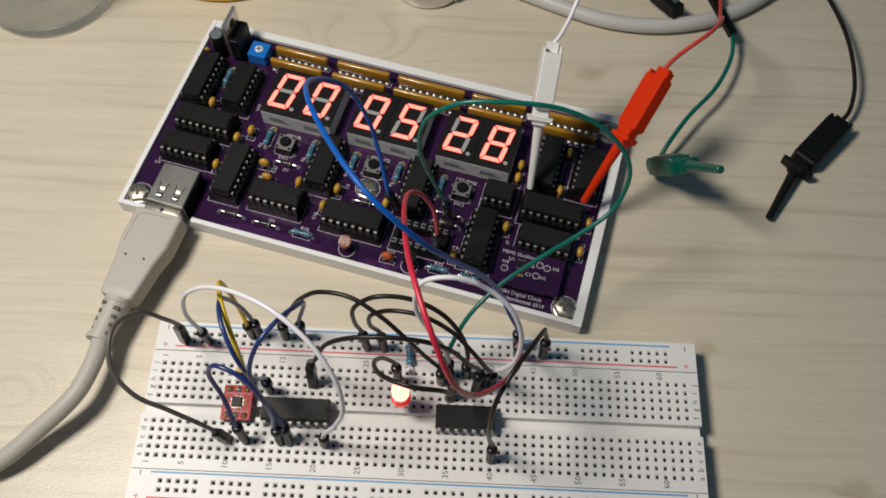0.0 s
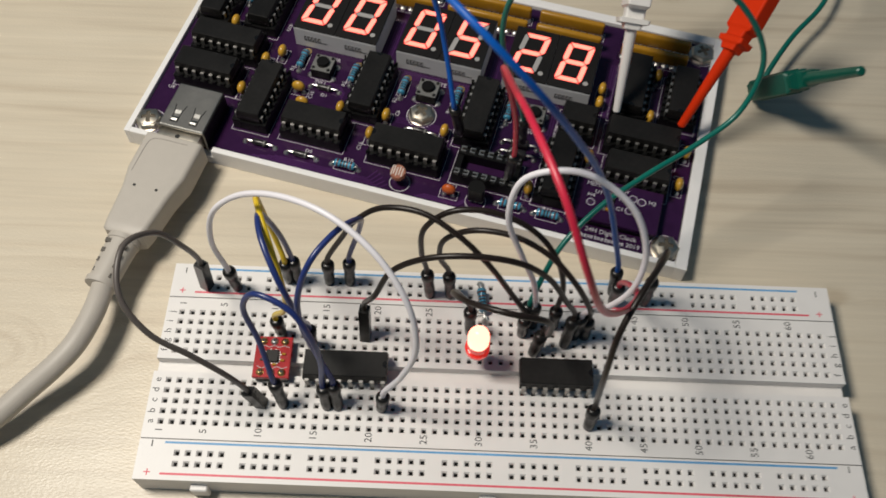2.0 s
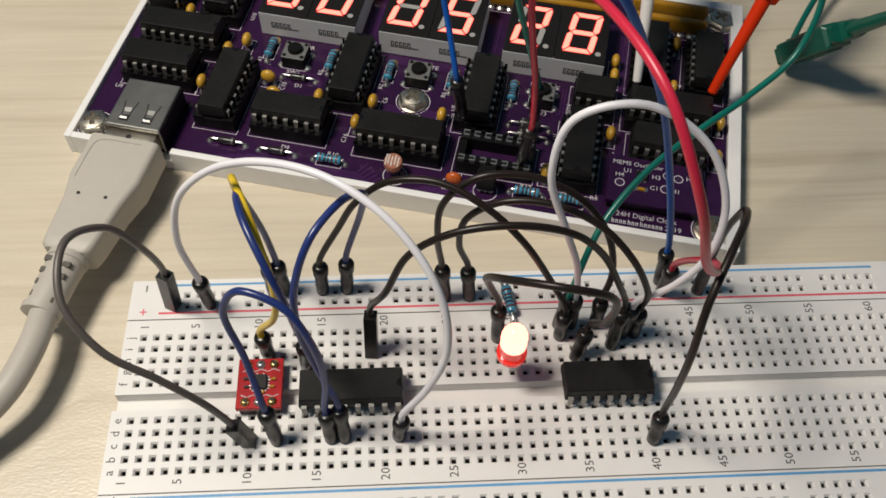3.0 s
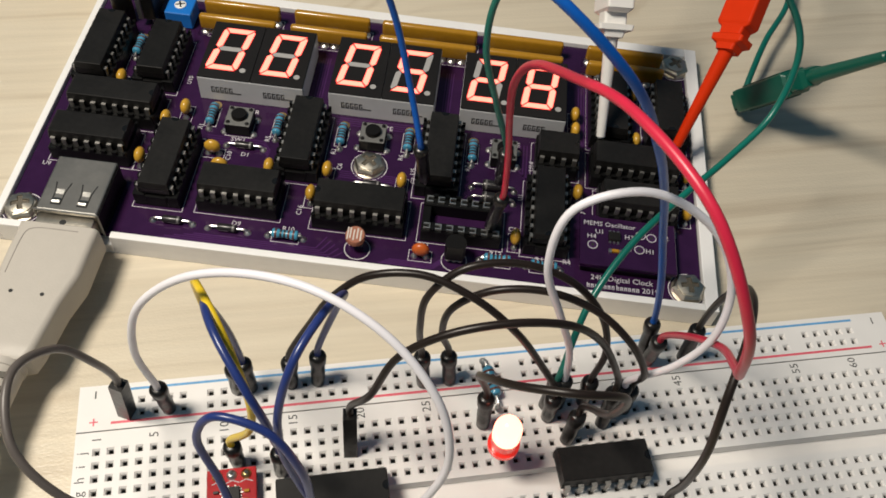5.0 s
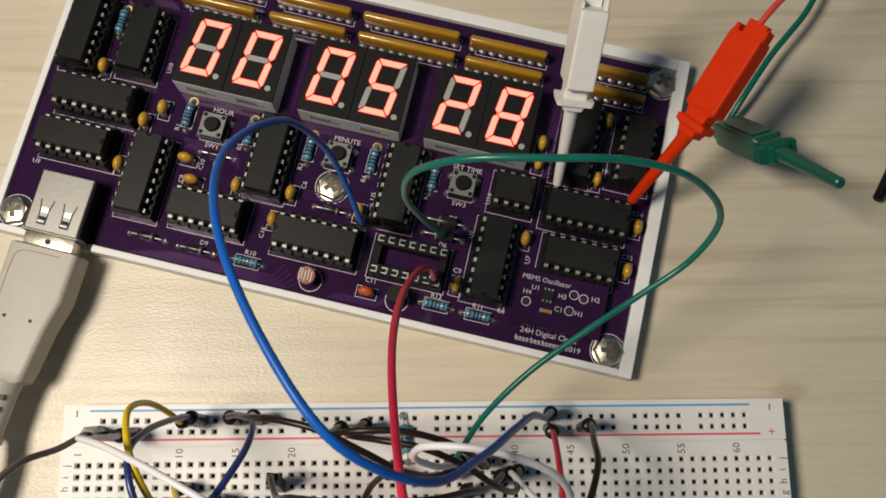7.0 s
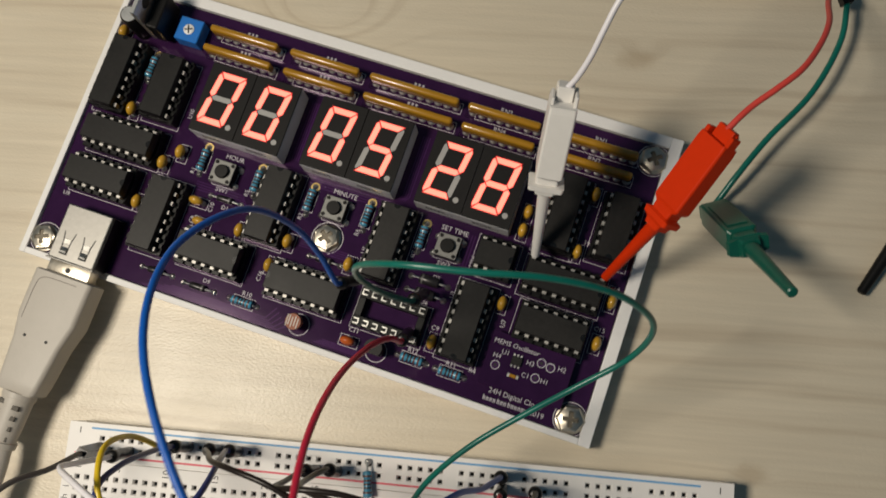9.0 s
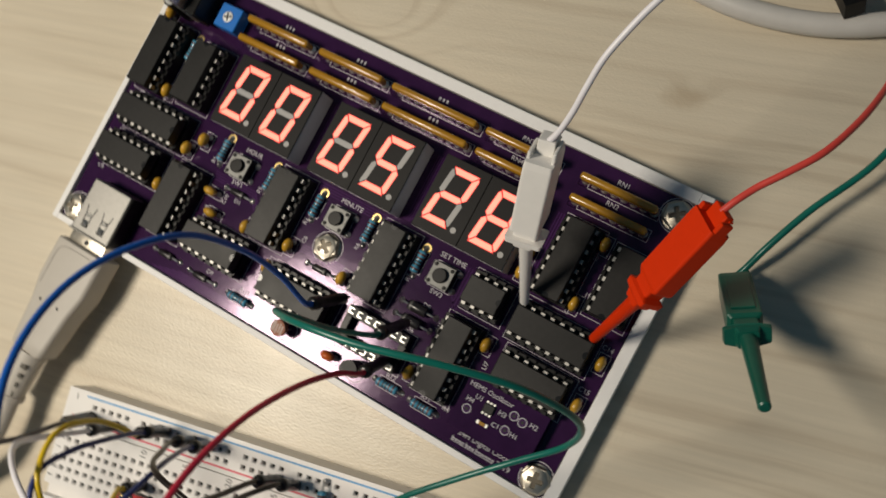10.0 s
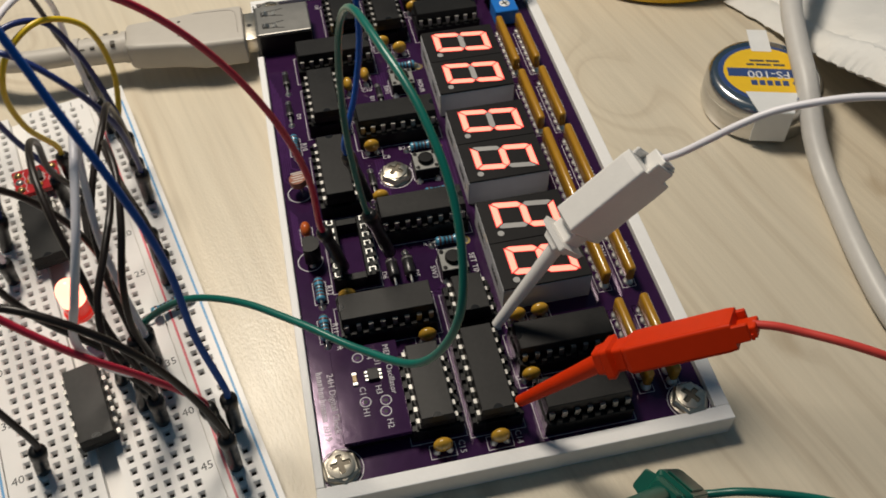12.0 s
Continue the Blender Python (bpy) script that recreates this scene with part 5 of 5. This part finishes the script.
grabber("green test clip propped upright on its back end", CLIPG, (163.6, 82.8, 43.5), (159.0, 96.4, 24.0), (154.6, 109.4, 3.6), (1, 0.3, 0), ((156.6, 112.2, 4.2), (159.6, 117.0, 6.5), (166.6, 127.0, 8.0), (178.0, 140.8, 8.0), (185.2, 156.0, 7.6), (186.6, 165.6, 7.4)), 0.8, WGRN, ((186.6, 165.6, 7.4), (178.6, 186.0, 9.2)), 3.6, 3.0, True)
grabber("black test clip lying on the table", BLACKP, (192.4, 90.6, 2.2), (204.2, 110.6, 3.6), (222.6, 130.8, 4.4), (0.75, -0.65, 0), ((225.3, 133.8, 5.0), (227.8, 141.5, 7.0), (228.6, 151.5, 8.6), (228.2, 166.0, 9.0), (225.0, 183.0, 8.5), (217, 207, 7), (203, 232, 4), (190, 260, 1)), 0.8, WBLK, None, 4.4, 3.0, True)

spare = thing("lead_connector", "loose black lead connector with a green wire", "connector")
bm = B()
tube(bm, ((159.6, 188.0, 4.0), (166.8, 174.6, 8.6)), 3.3, square=True)
part("shell", bm, BLACKP, spare)
bm = B()
tube(bm, ((164.9, 179.4, 9.6), (166.0, 177.4, 10.3)), 0.9, square=True)
part("contact", bm, TIN, spare)
bm = B()
tube(bm, spline(((160.2, 187.0, 2.8), (157, 194, 1.8), (155, 206, 1.2), (160, 225, 1.0)), 8), 0.8, 10)
part("wire", bm, WGRN, spare, smooth=True)

# ---- things behind the clock ----
bm = B()
tube(bm, spline(((-40, 330, 3.1), (-8, 282, 8), (30, 240, 18), (55.8, 212.0, 18), (70.4, 203.2, 15.2), (80.4, 198.2, 13.0), (93.2, 192.3, 6.6), (101, 189.4, 4.0), (109.0, 186.2, 3.1), (126.6, 178.6, 3.1), (142.0, 173.6, 3.1), (159.2, 172.2, 3.1), (174.5, 174.6, 3.1), (188.0, 179.9, 3.1), (199.6, 187.4, 3.1), (222, 208, 3.1), (262, 262, 3.1)), 8), 2.85, 18)
gc = part("power_cable", bm, GREYC, None, smooth=True)
tagged(gc, "thick light grey cable lying in a curve on the table", "cable")

tin = thing("solder_tin", "round silver tin with yellow and navy label", "tin", P(71.8, 193.0, 0) @ Matrix.Diagonal((0.88, 0.88, 1.22, 1)))
bm = B()
lathe(bm, ((15.6, 0), (16.6, 0.6), (17.1, 2.0), (17.1, 5.2), (16.8, 5.6), (16.8, 6.0), (17.1, 6.4), (16.9, 8.0), (15.8, 9.2), (14.8, 9.4), (0, 9.4)), 64)
part("can", bm, STEEL, tin, smooth=True)
bm = B()
n = 48
prism(bm, [(14.2 * math.cos(2 * math.pi * i / n), 12.9 * math.sin(2 * math.pi * i / n)) for i in range(n)], 9.4, 9.45)
part("navy_label", bm, LABN, tin, m=P(0, 0, 0, 60))
bm = B()
n = 48
prism(bm, [(12.6 * math.cos(2 * math.pi * i / n), 11.6 * math.sin(2 * math.pi * i / n)) for i in range(n)], 9.45, 9.5)
part("yellow_label", bm, LABY, tin, m=P(0, 0, 0, 60))
bm = B()
box(bm, (-5.0, -17.4, 1.6), (5.0, -17.05, 9.4))
prism(bm, [(-5.0, -17.2), (5.0, -17.2), (7.5, -8.6), (-7.5, -8.6)], 9.46, 9.53)
part("paper_seal", bm, LABW, tin, m=P(0, 0, 0, 60))
bm = B()
prism(bm, [(-3.0, 10.0), (3.0, 10.0), (3.0, 20.5), (-3.0, 20.5)], 9.46, 9.53)
part("paper_tab", bm, LABW, tin, m=P(0, 0, 0, 60))
bm = B()
box(bm, (-11.4, -1.9, 9.5), (11.4, 1.9, 9.53))
part("navy_stripe", bm, LABN, tin, m=P(0, 0, 0, 240))
write("FS-100", 0.8, 0, 9.56, 3.3, LABW, tin, 240)
# maker's mark and small print, as plain shapes
for x0, x1, y0, y1 in ((-5.6, -3.9, 3.4, 5.6), (-3.2, -1.6, 3.4, 5.6), (-1.0, 0.6, 3.4, 5.6), (1.2, 2.8, 3.4, 5.6), (3.4, 5.2, 3.4, 5.6), (-5.8, -2.4, -4.2, -3.3), (-1.8, 2.6, -4.2, -3.3), (3.2, 5.4, -4.2, -3.3), (-4.4, -0.6, -6.0, -5.1), (0.0, 4.2, -6.0, -5.1)):
    bm = B()
    box(bm, (x0, y0, 9.5), (x1, y1, 9.53), 0.0)
    part("label_mark", bm, LABN if y0 > 0 else INK, tin, m=P(0, 0, 0, 240))
bm = B()
lathe(bm, ((1.35, 9.47), (1.35, 9.53), (0.7, 9.53), (0.7, 9.47)), 6, (-8.0, 4.4, 0))
part("label_mark", bm, LABN, tin, m=P(0, 0, 0, 240))

spool = thing("wire_spool", "yellow round spool with a dark rim underneath", "spool", P(-10, 215.5, 0))
# thin black disc standing in for the contact shadow below the spool
bm = B()
lathe(bm, ((36, 0), (37, 0.2), (37, 0.6), (36, 0.8), (10, 0.8)), 72)
part("contact_shade", bm, BLACKP, spool, smooth=True)
bm = B()
lathe(bm, ((36, 0.8), (37.9, 0.9), (38.2, 1.6), (37.4, 14), (34.5, 15.5), (12, 15.5), (11, 14)), 72)
part("flange", bm, SPOOLY, spool, smooth=True)

glass = thing("drinking_glass", "clear empty drinking glass", "glass", P(-75.0, 181.0, 0))
bm = B()
wall = ((25.0, 4.3), (26.2, 30), (28.5, 75), (28.2, 75.3), (27.8, 75), (25.5, 30), (24.2, 4.6))
lathe(bm, (*wall, wall[0]), 64, caps=False)
part("bowl", bm, GLASS, glass, smooth=True)
bm = B()
lathe(bm, ((0, 0.6), (20.5, 0.5), (22.5, 0.1), (24.2, 0.6), (25.0, 2.0), (24.95, 4.2), (23.0, 4.2), (20.0, 3.4), (0, 3.2)), 64)
part("base", bm, GLASS, glass, "thick clear glass base", smooth=True)

# paper towel: a folded pad whose near edge stands off the table
edge = spline(((31, 213.5, 0.5), (45, 216.5, 0.9), (57, 215.5, 3.5), (66, 212.0, 8.0), (72, 209.8, 10.5), (81, 208.3, 14.0), (87.3, 207.3, 16.5), (97, 204.4, 21.5), (112, 201.5, 24.0), (135, 200.0, 22.0), (156, 204.0, 14.0)), 9)
bm = B()
rows, deep = len(edge), 42
top, low = {}, {}
for i, e in enumerate(edge):
    u_ = i / (rows - 1)
    thick = 1.6 + 4.6 * min(1.0, max(0.0, (u_ - 0.2) / 0.3))
    for j in range(deep + 1):
        v_ = j / deep
        x = e.x + 6 * v_ + 2.5 * v_ * noise.noise((u_ * 7, v_ * 5, 2.2))
        y = e.y + 78 * v_ + (0.9 * noise.noise((u_ * 60, 1.0, 3.0)) + 0.7 * noise.noise((u_ * 23, 4.0, 3.0))) * (1 - v_)
        fold = 1.5 * max(0.0, 1 - abs(v_ - 0.13 - 0.02 * math.sin(u_ * 9)) / 0.03)
        quilt = 0.22 * math.sin(x * 1.35) * math.sin(y * 1.35) if 0 < j else 0.0
        crown = min(1.0, j / 3.0) ** 0.5
        zt = e.z * (1 - 0.55 * v_) + thick * crown + 5.0 * v_ * (1 - v_) + 2.6 * v_ * noise.noise((u_ * 4.1, v_ * 4.1, 0.3)) - fold + quilt + 0.35 * noise.noise((u_ * 40, v_ * 40, 5.0)) + 0.3
        zb = e.z * max(0.0, 1 - v_ / 0.4) + 0.15
        top[i, j] = bm.verts.new((x, y, max(zt, zb + 0.5)))
        low[i, j] = bm.verts.new((x, y, zb)) if j else None
for i in range(rows):
    low[i, 0] = bm.verts.new((top[i, 0].co.x, top[i, 0].co.y + 0.4, edge[i].z + 0.1))
for i in range(rows - 1):
    for j in range(deep):
        bm.faces.new((top[i, j], top[i + 1, j], top[i + 1, j + 1], top[i, j + 1]))
        bm.faces.new((low[i, j], low[i, j + 1], low[i + 1, j + 1], low[i + 1, j]))
    bm.faces.new((top[i, 0], low[i, 0], low[i + 1, 0], top[i + 1, 0]))
    bm.faces.new((top[i, deep], top[i + 1, deep], low[i + 1, deep], low[i, deep]))
for i in (0, rows - 1):
    for j in range(deep):
        bm.faces.new((top[i, j], top[i, j + 1], low[i, j + 1], low[i, j]))
ti = part("paper_tissue", bm, TISSUE, None, smooth=True)
tagged(ti, "folded white embossed paper towel with a frayed edge", "tissue")
